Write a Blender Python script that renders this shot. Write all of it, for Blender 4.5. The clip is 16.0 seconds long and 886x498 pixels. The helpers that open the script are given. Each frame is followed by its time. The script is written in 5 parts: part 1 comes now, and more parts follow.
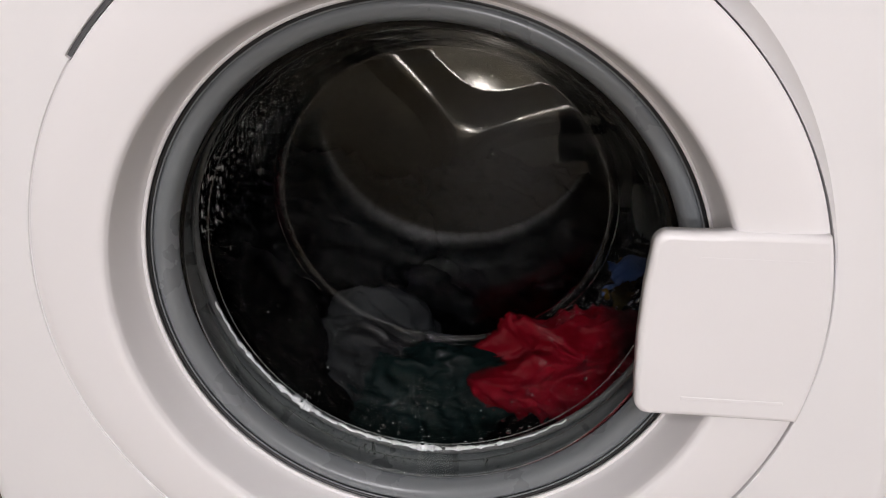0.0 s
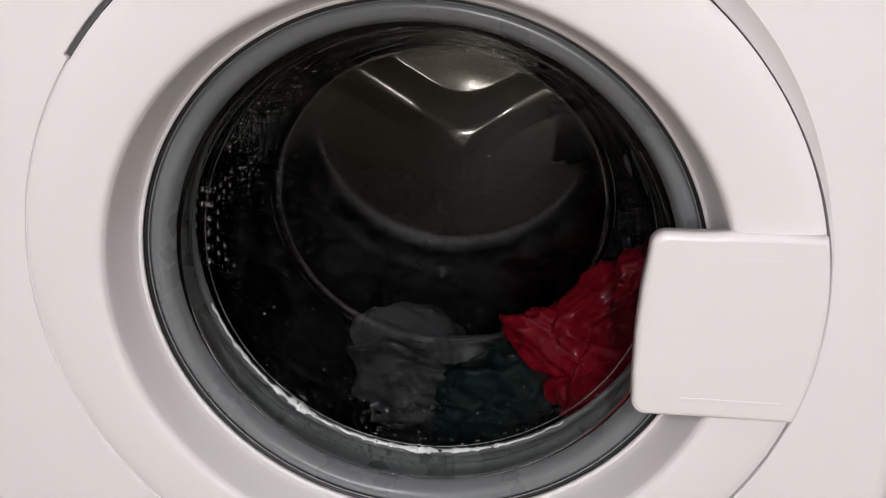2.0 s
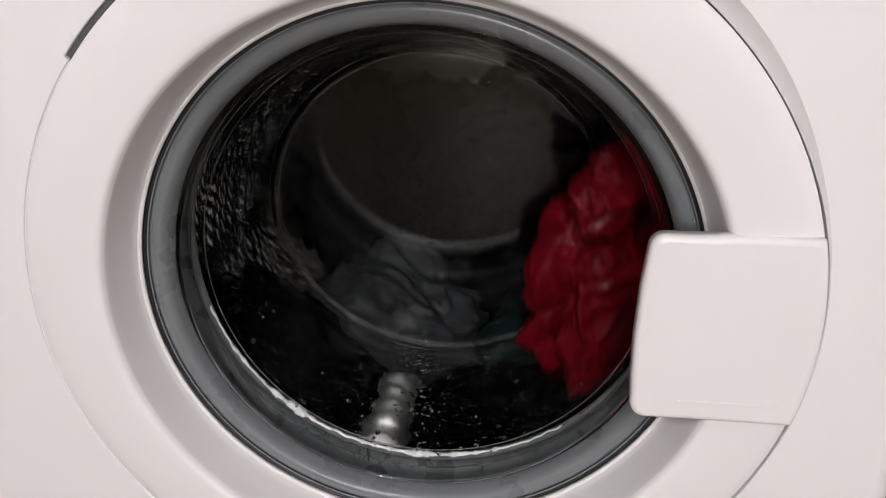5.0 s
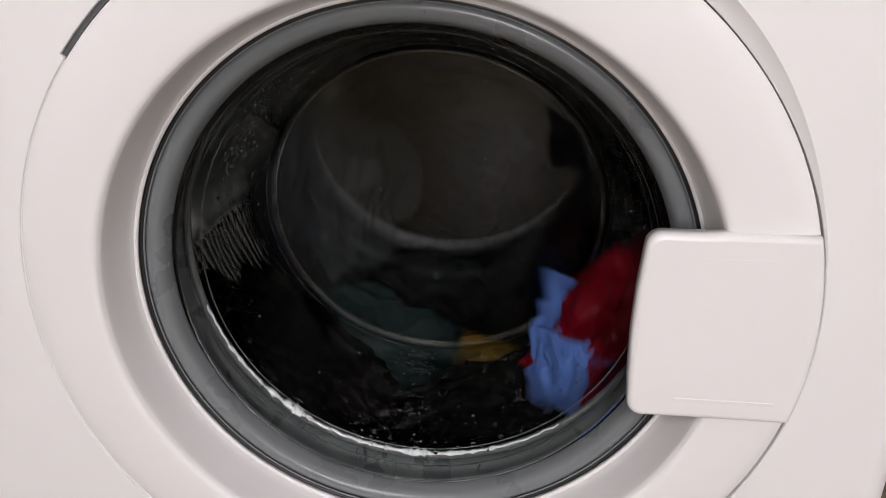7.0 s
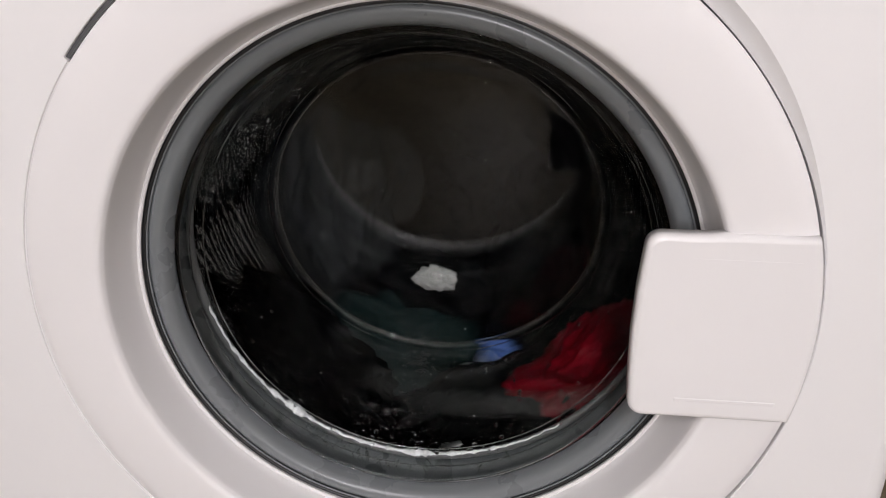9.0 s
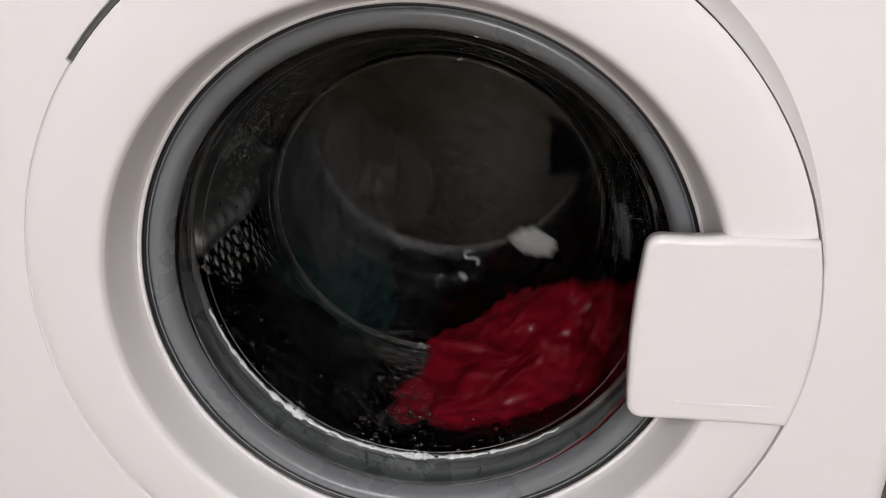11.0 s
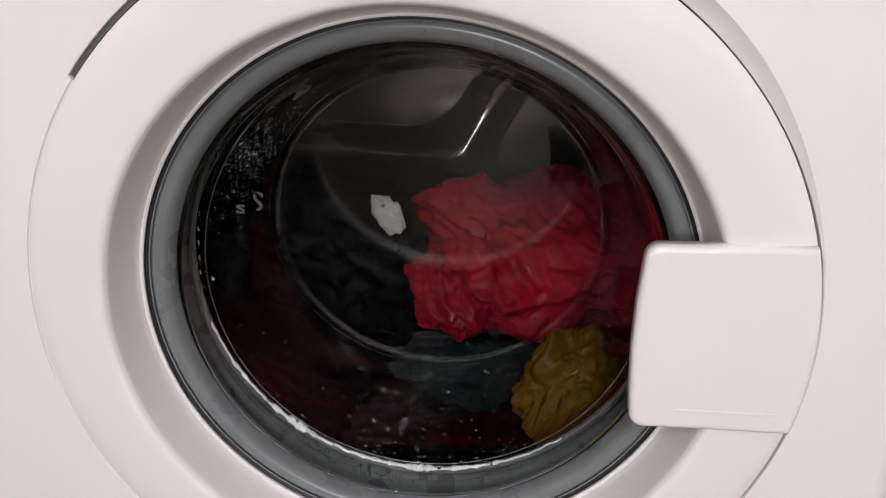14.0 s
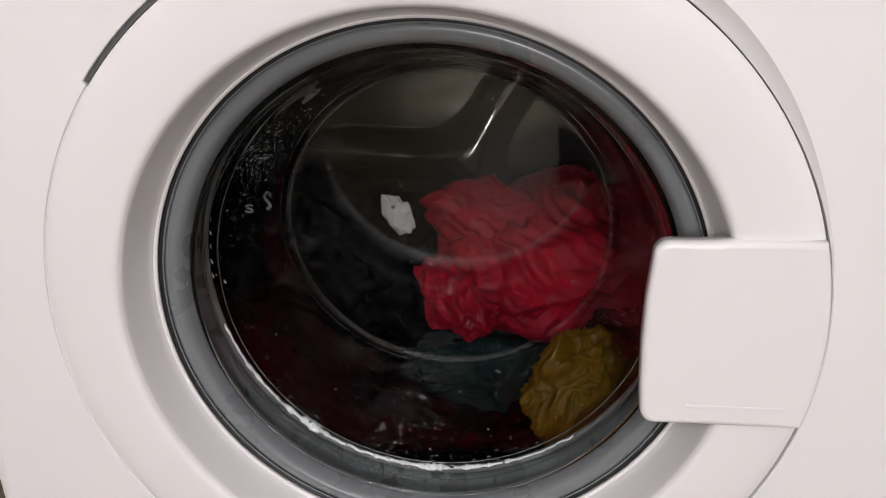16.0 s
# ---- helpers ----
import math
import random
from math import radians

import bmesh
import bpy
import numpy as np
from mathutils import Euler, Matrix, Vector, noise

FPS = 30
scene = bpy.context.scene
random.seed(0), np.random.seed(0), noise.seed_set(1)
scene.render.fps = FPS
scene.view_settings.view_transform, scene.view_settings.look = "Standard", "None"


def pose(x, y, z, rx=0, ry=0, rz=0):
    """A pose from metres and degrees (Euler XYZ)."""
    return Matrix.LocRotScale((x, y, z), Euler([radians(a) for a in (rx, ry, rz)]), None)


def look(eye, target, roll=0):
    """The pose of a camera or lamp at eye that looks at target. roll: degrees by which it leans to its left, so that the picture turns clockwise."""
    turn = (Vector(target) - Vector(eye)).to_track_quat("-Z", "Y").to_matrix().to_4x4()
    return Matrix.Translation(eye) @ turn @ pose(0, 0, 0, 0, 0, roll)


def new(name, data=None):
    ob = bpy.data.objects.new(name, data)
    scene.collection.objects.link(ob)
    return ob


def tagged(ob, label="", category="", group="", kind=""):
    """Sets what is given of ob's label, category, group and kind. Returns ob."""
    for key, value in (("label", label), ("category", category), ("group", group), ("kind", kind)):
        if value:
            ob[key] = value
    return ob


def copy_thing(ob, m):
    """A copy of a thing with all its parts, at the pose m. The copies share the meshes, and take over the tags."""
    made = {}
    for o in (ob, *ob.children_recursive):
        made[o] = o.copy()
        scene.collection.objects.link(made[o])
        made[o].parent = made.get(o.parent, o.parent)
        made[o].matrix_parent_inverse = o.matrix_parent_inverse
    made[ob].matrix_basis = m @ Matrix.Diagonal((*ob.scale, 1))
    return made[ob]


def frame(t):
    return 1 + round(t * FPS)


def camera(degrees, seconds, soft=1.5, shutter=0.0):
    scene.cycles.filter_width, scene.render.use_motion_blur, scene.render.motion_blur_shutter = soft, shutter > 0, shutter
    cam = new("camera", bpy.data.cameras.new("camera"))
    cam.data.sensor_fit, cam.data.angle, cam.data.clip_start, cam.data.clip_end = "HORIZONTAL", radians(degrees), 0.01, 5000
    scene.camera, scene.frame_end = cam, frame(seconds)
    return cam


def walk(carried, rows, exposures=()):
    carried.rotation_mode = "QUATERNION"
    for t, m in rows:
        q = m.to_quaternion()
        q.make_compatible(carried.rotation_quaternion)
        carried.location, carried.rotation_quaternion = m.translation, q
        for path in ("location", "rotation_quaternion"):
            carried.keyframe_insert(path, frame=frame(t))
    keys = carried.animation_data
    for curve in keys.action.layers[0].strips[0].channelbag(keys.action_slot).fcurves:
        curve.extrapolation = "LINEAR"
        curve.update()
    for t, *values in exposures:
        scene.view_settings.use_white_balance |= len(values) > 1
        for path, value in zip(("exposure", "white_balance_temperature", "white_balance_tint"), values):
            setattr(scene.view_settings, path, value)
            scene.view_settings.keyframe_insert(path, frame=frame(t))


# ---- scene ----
cam = camera(60, 16.0, 1.05, 0.5)
EXPO = -1.09
PATH = [
    (0, look((0.0632, -0.4009, 0.6992), (-0.0360, 0.5044, 0.2861), 0.01)),
    (0.5, look((0.0601, -0.4011, 0.6960), (-0.0328, 0.5070, 0.2877), 0.24)),
    (1, look((0.0604, -0.4013, 0.6965), (-0.0319, 0.5071, 0.2887), 0.21)),
    (1.5, look((0.0612, -0.4017, 0.6964), (-0.0316, 0.5070, 0.2894), 0.33)),
    (2, look((0.0598, -0.4033, 0.6963), (-0.0298, 0.5064, 0.2909), 0.38)),
    (2.5, look((0.0615, -0.4038, 0.6951), (-0.0307, 0.5069, 0.2924), 0.38)),
    (3, look((0.0607, -0.4030, 0.6959), (-0.0308, 0.5077, 0.2932), 0.34)),
    (3.5, look((0.0594, -0.4029, 0.6961), (-0.0297, 0.5088, 0.2949), 0.40)),
    (4, look((0.0589, -0.4035, 0.6952), (-0.0295, 0.5089, 0.2955), 0.48)),
    (6.5, look((0.0602, -0.4061, 0.6932), (-0.0246, 0.5086, 0.2981), 0.61)),
    (7, look((0.0594, -0.4057, 0.6926), (-0.0239, 0.5088, 0.2965), 0.58)),
    (7.5, look((0.0598, -0.4058, 0.6934), (-0.0232, 0.5086, 0.2972), 0.51)),
    (8, look((0.0607, -0.4059, 0.6938), (-0.0225, 0.5095, 0.3000), 0.55)),
    (8.5, look((0.0609, -0.4075, 0.6934), (-0.0249, 0.5070, 0.2981), 0.48)),
    (9, look((0.0591, -0.4081, 0.6937), (-0.0247, 0.5067, 0.2987), 0.49)),
    (11.5, look((0.0602, -0.4099, 0.6921), (-0.0256, 0.5079, 0.3046), 0.68)),
    (12, look((0.0627, -0.4096, 0.6944), (-0.0266, 0.5070, 0.3046), 0.59)),
    (12.5, look((0.0587, -0.4109, 0.6906), (-0.0237, 0.5087, 0.3066), 0.78)),
    (13, look((0.0589, -0.4125, 0.6897), (-0.0233, 0.5093, 0.3109), 0.76)),
    (13.5, look((0.0613, -0.4110, 0.6922), (-0.0268, 0.5098, 0.3124), 0.38)),
    (14, look((0.0606, -0.4119, 0.6922), (-0.0271, 0.5117, 0.3190), 0.02)),
    (14.5, look((0.0611, -0.4141, 0.6926), (-0.0317, 0.5095, 0.3206), -0.40)),
    (15, look((0.0588, -0.4163, 0.6910), (-0.0343, 0.5080, 0.3210), -0.66)),
    (15.5, look((0.0604, -0.4163, 0.6921), (-0.0365, 0.5079, 0.3228), -0.85)),
    (16, look((0.0610, -0.4168, 0.6913), (-0.0396, 0.5072, 0.3225), -0.98)),
]
walk(cam, PATH, [(0, EXPO), (16, EXPO)])

# ---- world and lights ----
world = bpy.data.worlds.new("world")
scene.world = world
world.use_nodes = True
world.node_tree.nodes["Background"].inputs[0].default_value = (0.9, 0.95, 1.0, 1)
world.node_tree.nodes["Background"].inputs[1].default_value = 0.02

ZC = 0.47          # height of the porthole's centre
CEIL = 2.35


def area_lamp(name, eye, target, size, power, colour):
    data = bpy.data.lights.new(name, "AREA")
    data.shape, data.size, data.energy, data.color = "DISK", size, power, colour
    ob = new(name, data)
    ob.matrix_world = look(eye, target)
    return ob


LAMPS = ((0.02, -2.05), (0.12, -2.45))
for lx, ly in LAMPS:
    area_lamp("lamp_light", (lx, ly, CEIL - 0.075), (lx, ly + 0.9, 0), 0.16, 33, (0.965, 0.935, 1.0))

# bulbs of the wall lamp that faces the machine
BULBS = ((0.08, 1.16), (0.32, 1.24), (0.56, 1.16))
for lx, lz in BULBS:
    bulb = bpy.data.lights.new("bulb_light", "POINT")
    bulb.energy, bulb.color, bulb.shadow_soft_size = 52, (0.965, 0.935, 1.0), 0.055
    new("bulb_light", bulb).location = (lx, -2.59, lz)


# ---- materials ----
def material(name, base, rough=0.5, metal=0.0, vary=0.06, scale=30.0, bump=0.0, bump_scale=200.0, spec=0.5, coat=0.0, sheen=0.0):
    m = bpy.data.materials.new(name)
    m.use_nodes = True
    nt = m.node_tree
    b = nt.nodes["Principled BSDF"]
    b.inputs["Metallic"].default_value = metal
    b.inputs["Specular IOR Level"].default_value = spec
    b.inputs["Coat Weight"].default_value = coat
    b.inputs["Sheen Weight"].default_value = sheen
    co = nt.nodes.new("ShaderNodeTexCoord")
    n1 = nt.nodes.new("ShaderNodeTexNoise")
    n1.inputs["Scale"].default_value = scale
    n1.inputs["Detail"].default_value = 5
    nt.links.new(co.outputs["Object"], n1.inputs["Vector"])
    ramp = nt.nodes.new("ShaderNodeMix")
    ramp.data_type = "RGBA"
    lo = [max(0, c * (1 - vary)) for c in base]
    hi = [min(1, c * (1 + vary)) for c in base]
    ramp.inputs["A"].default_value = (*lo, 1)
    ramp.inputs["B"].default_value = (*hi, 1)
    nt.links.new(n1.outputs["Fac"], ramp.inputs["Factor"])
    nt.links.new(ramp.outputs["Result"], b.inputs["Base Color"])
    mr = nt.nodes.new("ShaderNodeMapRange")
    mr.inputs["To Min"].default_value = rough * 0.85
    mr.inputs["To Max"].default_value = min(1, rough * 1.15)
    nt.links.new(n1.outputs["Fac"], mr.inputs["Value"])
    nt.links.new(mr.outputs["Result"], b.inputs["Roughness"])
    if bump:
        n2 = nt.nodes.new("ShaderNodeTexNoise")
        n2.inputs["Scale"].default_value = bump_scale
        n2.inputs["Detail"].default_value = 4
        nt.links.new(co.outputs["Object"], n2.inputs["Vector"])
        bp = nt.nodes.new("ShaderNodeBump")
        bp.inputs["Strength"].default_value = bump
        bp.inputs["Distance"].default_value = 0.002
        nt.links.new(n2.outputs["Fac"], bp.inputs["Height"])
        nt.links.new(bp.outputs["Normal"], b.inputs["Normal"])
    return m


def glass_material():
    m = bpy.data.materials.new("door_glass")
    m.use_nodes = True
    nt = m.node_tree
    b = nt.nodes["Principled BSDF"]
    b.inputs["Base Color"].default_value = (0.93, 0.95, 0.94, 1)
    b.inputs["Roughness"].default_value = 0.0
    b.inputs["IOR"].default_value = 1.36
    b.inputs["Transmission Weight"].default_value = 1.0
    return m


def lamp_material(strength):
    m = bpy.data.materials.new("lamp_diffuser")
    m.use_nodes = True
    b = m.node_tree.nodes["Principled BSDF"]
    b.inputs["Base Color"].default_value = (0.85, 0.85, 0.82, 1)
    b.inputs["Emission Color"].default_value = (1, 0.93, 0.86, 1)
    b.inputs["Emission Strength"].default_value = strength
    return m


ENAMEL = material("white_enamel", (0.80, 0.79, 0.79), 0.30, vary=0.004, scale=3, bump=0.02, bump_scale=900)
DOOR_WHITE = material("white_plastic", (0.80, 0.785, 0.785), 0.24, vary=0.004, scale=3, bump=0.02, bump_scale=900)
GREY_TRIM = material("grey_plastic", (0.165, 0.178, 0.185), 0.28, vary=0.08, scale=25)
DARK_SEAL = material("black_rubber_seal", (0.012, 0.012, 0.013), 0.35, vary=0.2, scale=60)
RUBBER = material("grey_rubber", (0.062, 0.068, 0.070), 0.28, vary=0.2, scale=40, bump=0.25, bump_scale=120, spec=0.6)
WET_LIP = material("wet_rubber_lip", (0.10, 0.10, 0.10), 0.15, vary=0.35, scale=70, bump=0.6, bump_scale=180, coat=0.6)
# steel darkened in its colour for the drum's dim inside; lamp bar shares it
STEEL = material("dimmed_steel", (0.14, 0.132, 0.117), 0.19, metal=1.0, vary=0.08, scale=14, bump=0.05, bump_scale=300)
# the drum's steel again, brightened so that hole rims and lifters read as glinting
RIM = material("glint_steel", (0.75, 0.75, 0.73), 0.10, metal=1.0)
LIFTER = material("lit_lifter_steel", (0.88, 0.88, 0.86), 0.42, metal=1.0, vary=0.12, scale=40)
GLASS = glass_material()
GAP = material("dark_gap", (0.09, 0.09, 0.095), 0.6, vary=0.35, scale=90)


def cloth_material(name, base, rough=0.75, wet=0.12, wrinkle=0.5, scale=22.0, spec=0.05):
    """Soaked cloth: dull weave with ridged creases and a thin wet gloss."""
    m = material(name, base, rough, vary=0.3, scale=38, spec=spec, coat=wet)
    nt = m.node_tree
    b = nt.nodes["Principled BSDF"]
    b.inputs["Coat Roughness"].default_value = 0.05
    co = nt.nodes.new("ShaderNodeTexCoord")
    warp = nt.nodes.new("ShaderNodeTexNoise")
    warp.inputs["Scale"].default_value = 14
    add = nt.nodes.new("ShaderNodeVectorMath")
    add.operation = "MULTIPLY_ADD"
    add.inputs[1].default_value = (0.05, 0.05, 0.05)
    nt.links.new(co.outputs["Object"], warp.inputs["Vector"])
    nt.links.new(warp.outputs["Color"], add.inputs[0])
    nt.links.new(co.outputs["Object"], add.inputs[2])
    ridges = nt.nodes.new("ShaderNodeTexNoise")
    ridges.noise_type = "RIDGED_MULTIFRACTAL"
    ridges.inputs["Scale"].default_value = scale
    ridges.inputs["Detail"].default_value = 3
    nt.links.new(add.outputs[0], ridges.inputs["Vector"])
    weave = nt.nodes.new("ShaderNodeTexNoise")
    weave.inputs["Scale"].default_value = 700
    nt.links.new(co.outputs["Object"], weave.inputs["Vector"])
    b1 = nt.nodes.new("ShaderNodeBump")
    b1.inputs["Strength"].default_value = wrinkle
    b1.inputs["Distance"].default_value = 0.006
    nt.links.new(ridges.outputs["Fac"], b1.inputs["Height"])
    b2 = nt.nodes.new("ShaderNodeBump")
    b2.inputs["Strength"].default_value = 0.35
    b2.inputs["Distance"].default_value = 0.0012
    nt.links.new(weave.outputs["Fac"], b2.inputs["Height"])
    nt.links.new(b1.outputs["Normal"], b2.inputs["Normal"])
    nt.links.new(b2.outputs["Normal"], b.inputs["Normal"])
    nt.links.new(b1.outputs["Normal"], b.inputs["Coat Normal"])
    return m


RED = cloth_material("red_cotton", (0.100, 0.0004, 0.0042), wet=0.24, wrinkle=0.6, scale=28)
BLUE = cloth_material("blue_cotton", (0.055, 0.105, 0.28), wet=0.04)
MUSTARD = cloth_material("mustard_cloth", (0.062, 0.031, 0.0010), wet=0.40, wrinkle=0.8, scale=42)
TEAL = cloth_material("dark_teal_cloth", (0.0010, 0.0044, 0.0043), wet=0.08, wrinkle=0.25)
CHARCOAL = cloth_material("charcoal_cloth", (0.0080, 0.0085, 0.0092), wet=0.20, wrinkle=0.5)
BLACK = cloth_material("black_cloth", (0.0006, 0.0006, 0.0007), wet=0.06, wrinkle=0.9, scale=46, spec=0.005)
WHITE_CLOTH = material("white_cloth", (0.165, 0.165, 0.155), 0.7, vary=0.1, scale=60, bump=0.4, bump_scale=500)
PRINT = material("grey_print", (0.17, 0.17, 0.17), 0.6)
FLOOR_M = material("yellow_brown_laminate", (0.125, 0.098, 0.056), 0.5, vary=0.2, scale=6)
WALL_M = material("cream_wall", (0.68, 0.65, 0.62), 0.8, vary=0.04, scale=4)
TAUPE = material("taupe_wall", (0.25, 0.235, 0.21), 0.8, vary=0.05, scale=4)
CEIL_M = material("white_ceiling", (0.82, 0.82, 0.81), 0.85, vary=0.03, scale=4)
LAMP_M = lamp_material(60.0)


# ---- mesh helpers ----
def finish(bm, smooth=True):
    bmesh.ops.recalc_face_normals(bm, faces=bm.faces)
    for f in bm.faces:
        f.smooth = smooth
    return bm


def part(name, bm, mat, parent=None, label="", smooth=True):
    """One mesh object out of a bmesh, under a thing or a part."""
    me = bpy.data.meshes.new(name)
    bm.to_mesh(me)
    bm.free()
    me.materials.append(mat)
    ob = new(name, me)
    if parent is not None:
        ob.parent = parent
    if label:
        ob["label"] = label
    return ob


def box(x0, x1, y0, y1, z0, z1, bevel=0.0):
    bm = bmesh.new()
    bmesh.ops.create_cube(bm, size=1)
    for v in bm.verts:
        v.co = Vector(((x0 + x1) / 2 + v.co.x * (x1 - x0), (y0 + y1) / 2 + v.co.y * (y1 - y0), (z0 + z1) / 2 + v.co.z * (z1 - z0)))
    if bevel:
        bmesh.ops.bevel(bm, geom=bm.edges[:], offset=bevel, segments=3, affect="EDGES", profile=0.5)
    bmesh.ops.recalc_face_normals(bm, faces=bm.faces)
    return bm


def lathe(profile, n=160, closed=True, zc=ZC):
    """A ring or bowl turned about the porthole's axis. Profile: (radius, y) pairs."""
    bm = bmesh.new()
    rings = []
    for r, y in profile:
        if r < 1e-6:
            rings.append([bm.verts.new((0, y, zc))])
        else:
            rings.append([bm.verts.new((r * math.cos(2 * math.pi * i / n), y, zc + r * math.sin(2 * math.pi * i / n))) for i in range(n)])
    pairs = list(zip(rings, rings[1:] + (rings[:1] if closed else [])))
    if not closed:
        pairs = pairs[:len(rings) - 1]
    for a, b in pairs:
        if len(a) == 1 and len(b) == 1:
            continue
        for i in range(n):
            j = (i + 1) % n
            if len(a) == 1:
                bm.faces.new((a[0], b[i], b[j]))
            elif len(b) == 1:
                bm.faces.new((a[i], a[j], b[0]))
            else:
                bm.faces.new((a[i], a[j], b[j], b[i]))
    return finish(bm)


def smooth_line(points, steps=5):
    """Points on a Catmull-Rom line through the given pairs."""
    out = []
    for i in range(len(points) - 1):
        p0, p1 = points[max(0, i - 1)], points[i]
        p2, p3 = points[i + 1], points[min(len(points) - 1, i + 2)]
        for s in range(steps):
            t = s / steps
            out.append(tuple(0.5 * (2 * b + (c - a) * t + (2 * a - 5 * b + 4 * c - d) * t * t + (3 * b - a - 3 * c + d) * t ** 3)
                             for a, b, c, d in zip(p0, p1, p2, p3)))
    out.append(points[-1])
    return out


def torus(r, y, tube, n=160, m=12):
    return lathe([(r + tube * math.cos(2 * math.pi * k / m), y + tube * math.sin(2 * math.pi * k / m)) for k in range(m)], n)


# ---- the room ----
def structure(name, bm, mat, label, category):
    return tagged(part(name, bm, mat, None, smooth=False), label, category, kind="structure")


structure("floor", box(-1.6, 1.6, -3.0, 0.8, -0.05, 0), FLOOR_M, "yellowish brown laminate floor of the laundry room", "floor")
structure("ceiling", box(-1.6, 1.6, -3.0, 0.8, CEIL, CEIL + 0.05), CEIL_M, "plain white painted ceiling", "ceiling")
structure("wall_north", box(-1.6, 1.6, 0.72, 0.8, 0, CEIL), WALL_M, "cream wall behind the washing machine", "wall")
structure("wall_south", box(-1.6, 1.6, -3.0, -2.92, 0, CEIL), TAUPE, "taupe painted wall facing the machine", "wall")
structure("wall_west", box(-1.6, -1.52, -2.92, 0.72, 0, CEIL), WALL_M, "cream painted side wall", "wall")
structure("wall_east", box(1.52, 1.6, -2.92, 0.72, 0, CEIL), WALL_M, "cream painted side wall", "wall")


def ceiling_lamp():
    ob = new("ceiling_lamp")
    base = lathe([(0, 0), (0.10, 0), (0.10, 0.03), (0.0, 0.03)], 48, False, 0)
    for v in base.verts:
        v.co = Vector((v.co.x, v.co.z, -v.co.y))
    part("lamp_base", base, CEIL_M, ob, "white metal base")
    dome = lathe([(0.092, 0.03), (0.09, 0.045), (0.08, 0.06), (0.05, 0.068), (0, 0.07)], 48, False, 0)
    for v in dome.verts:
        v.co = Vector((v.co.x, v.co.z, -v.co.y))
    part("diffuser", dome, LAMP_M, ob, "glowing frosted diffuser")
    return tagged(ob, "round white ceiling lamp with a glowing diffuser", "lamp", "ceiling lamps")


lamp = ceiling_lamp()
lamp.location = (*LAMPS[0], CEIL)
for lx, ly in LAMPS[1:]:
    copy_thing(lamp, pose(lx, ly, CEIL))


def wall_lamp():
    ob = new("wall_lamp")
    part("lamp_bar", box(-0.04, 0.68, -2.92, -2.88, 1.16, 1.22, 0.008), STEEL, ob, "brushed steel bar")
    for x, z in BULBS:
        part("lamp_arm", box(x - 0.008, x + 0.008, -2.88, -2.755, z - 0.008, z + 0.008, 0.003), STEEL, ob)
        bm = bmesh.new()
        bmesh.ops.create_uvsphere(bm, u_segments=24, v_segments=14, radius=0.05)
        for v in bm.verts:
            v.co += Vector((x, -2.705, z))
        part("bulb", finish(bm), LAMP_M, ob, "glowing frosted bulb")
    return tagged(ob, "steel wall lamp with three glowing round bulbs", "lamp")


wall_lamp()


# ---- the washing machine ----
def front_panel():
    """Front sheet with a round opening; a bevelled crescent widens the gap over the door."""
    bm = bmesh.new()
    n = 240
    x0, x1, z0, z1 = -0.301, 0.292, 0.09 - ZC, 0.85 - ZC

    def widths(a):
        """Open gap and bevel round the door: a step at the upper left, a crescent over to the right."""
        d = math.degrees(a) % 360
        up = min(1, max(0, (d - 12) / 40))
        up = up * up * (3 - 2 * up)
        if 100 <= d <= 141.2:
            return 0.0030, 0.0004
        if 12 <= d < 100:
            return 0.0012, 0.001 + 0.0085 * up
        if d > 250 or d < 12:
            return 0.0009, 0.0006
        return 0.0003, 0.0003
    angles = sorted([2 * math.pi * i / n for i in range(n)] + [math.radians(141.15), math.radians(141.25)])
    n = len(angles)
    inner, mid, outer, rim = [], [], [], []
    for a in angles:
        c, s = math.cos(a), math.sin(a)
        gap, bevel = widths(a)
        k = min((x1 if c > 0 else x0) / c if abs(c) > 1e-6 else 9, (z1 if s > 0 else z0) / s if abs(s) > 1e-6 else 9)
        r = 0.2397 + gap
        inner.append(bm.verts.new((r * c, 0.024, ZC + r * s)))
        mid.append(bm.verts.new((r * c, bevel * 0.9, ZC + r * s)))
        outer.append(bm.verts.new(((r + bevel) * c, 0.0, ZC + (r + bevel) * s)))
        rim.append(bm.verts.new((k * c, 0.0, ZC + k * s)))
    for a, b in ((inner, mid), (mid, outer), (outer, rim)):
        for i in range(n):
            j = (i + 1) % n
            bm.faces.new((a[i], a[j], b[j], b[i]))
    # rounded upright edges of the sheet
    for x, sgn in ((x0, -1), (x1, 1)):
        strip = [(x + sgn * 0.015 * math.sin(q), 0.015 - 0.015 * math.cos(q)) for q in (math.radians(15 * i) for i in range(7))]
        pairs = [[bm.verts.new((px, py, zz + ZC)) for px, py in strip] for zz in (z0, z1)]
        for i in range(6):
            f = bm.faces.new((pairs[0][i], pairs[0][i + 1], pairs[1][i + 1], pairs[1][i]))
    bmesh.ops.recalc_face_normals(bm, faces=bm.faces)
    for f in bm.faces:
        f.smooth = abs(f.normal.x) > 0.02 and abs(f.calc_center_median().x) > 0.28
    return bm


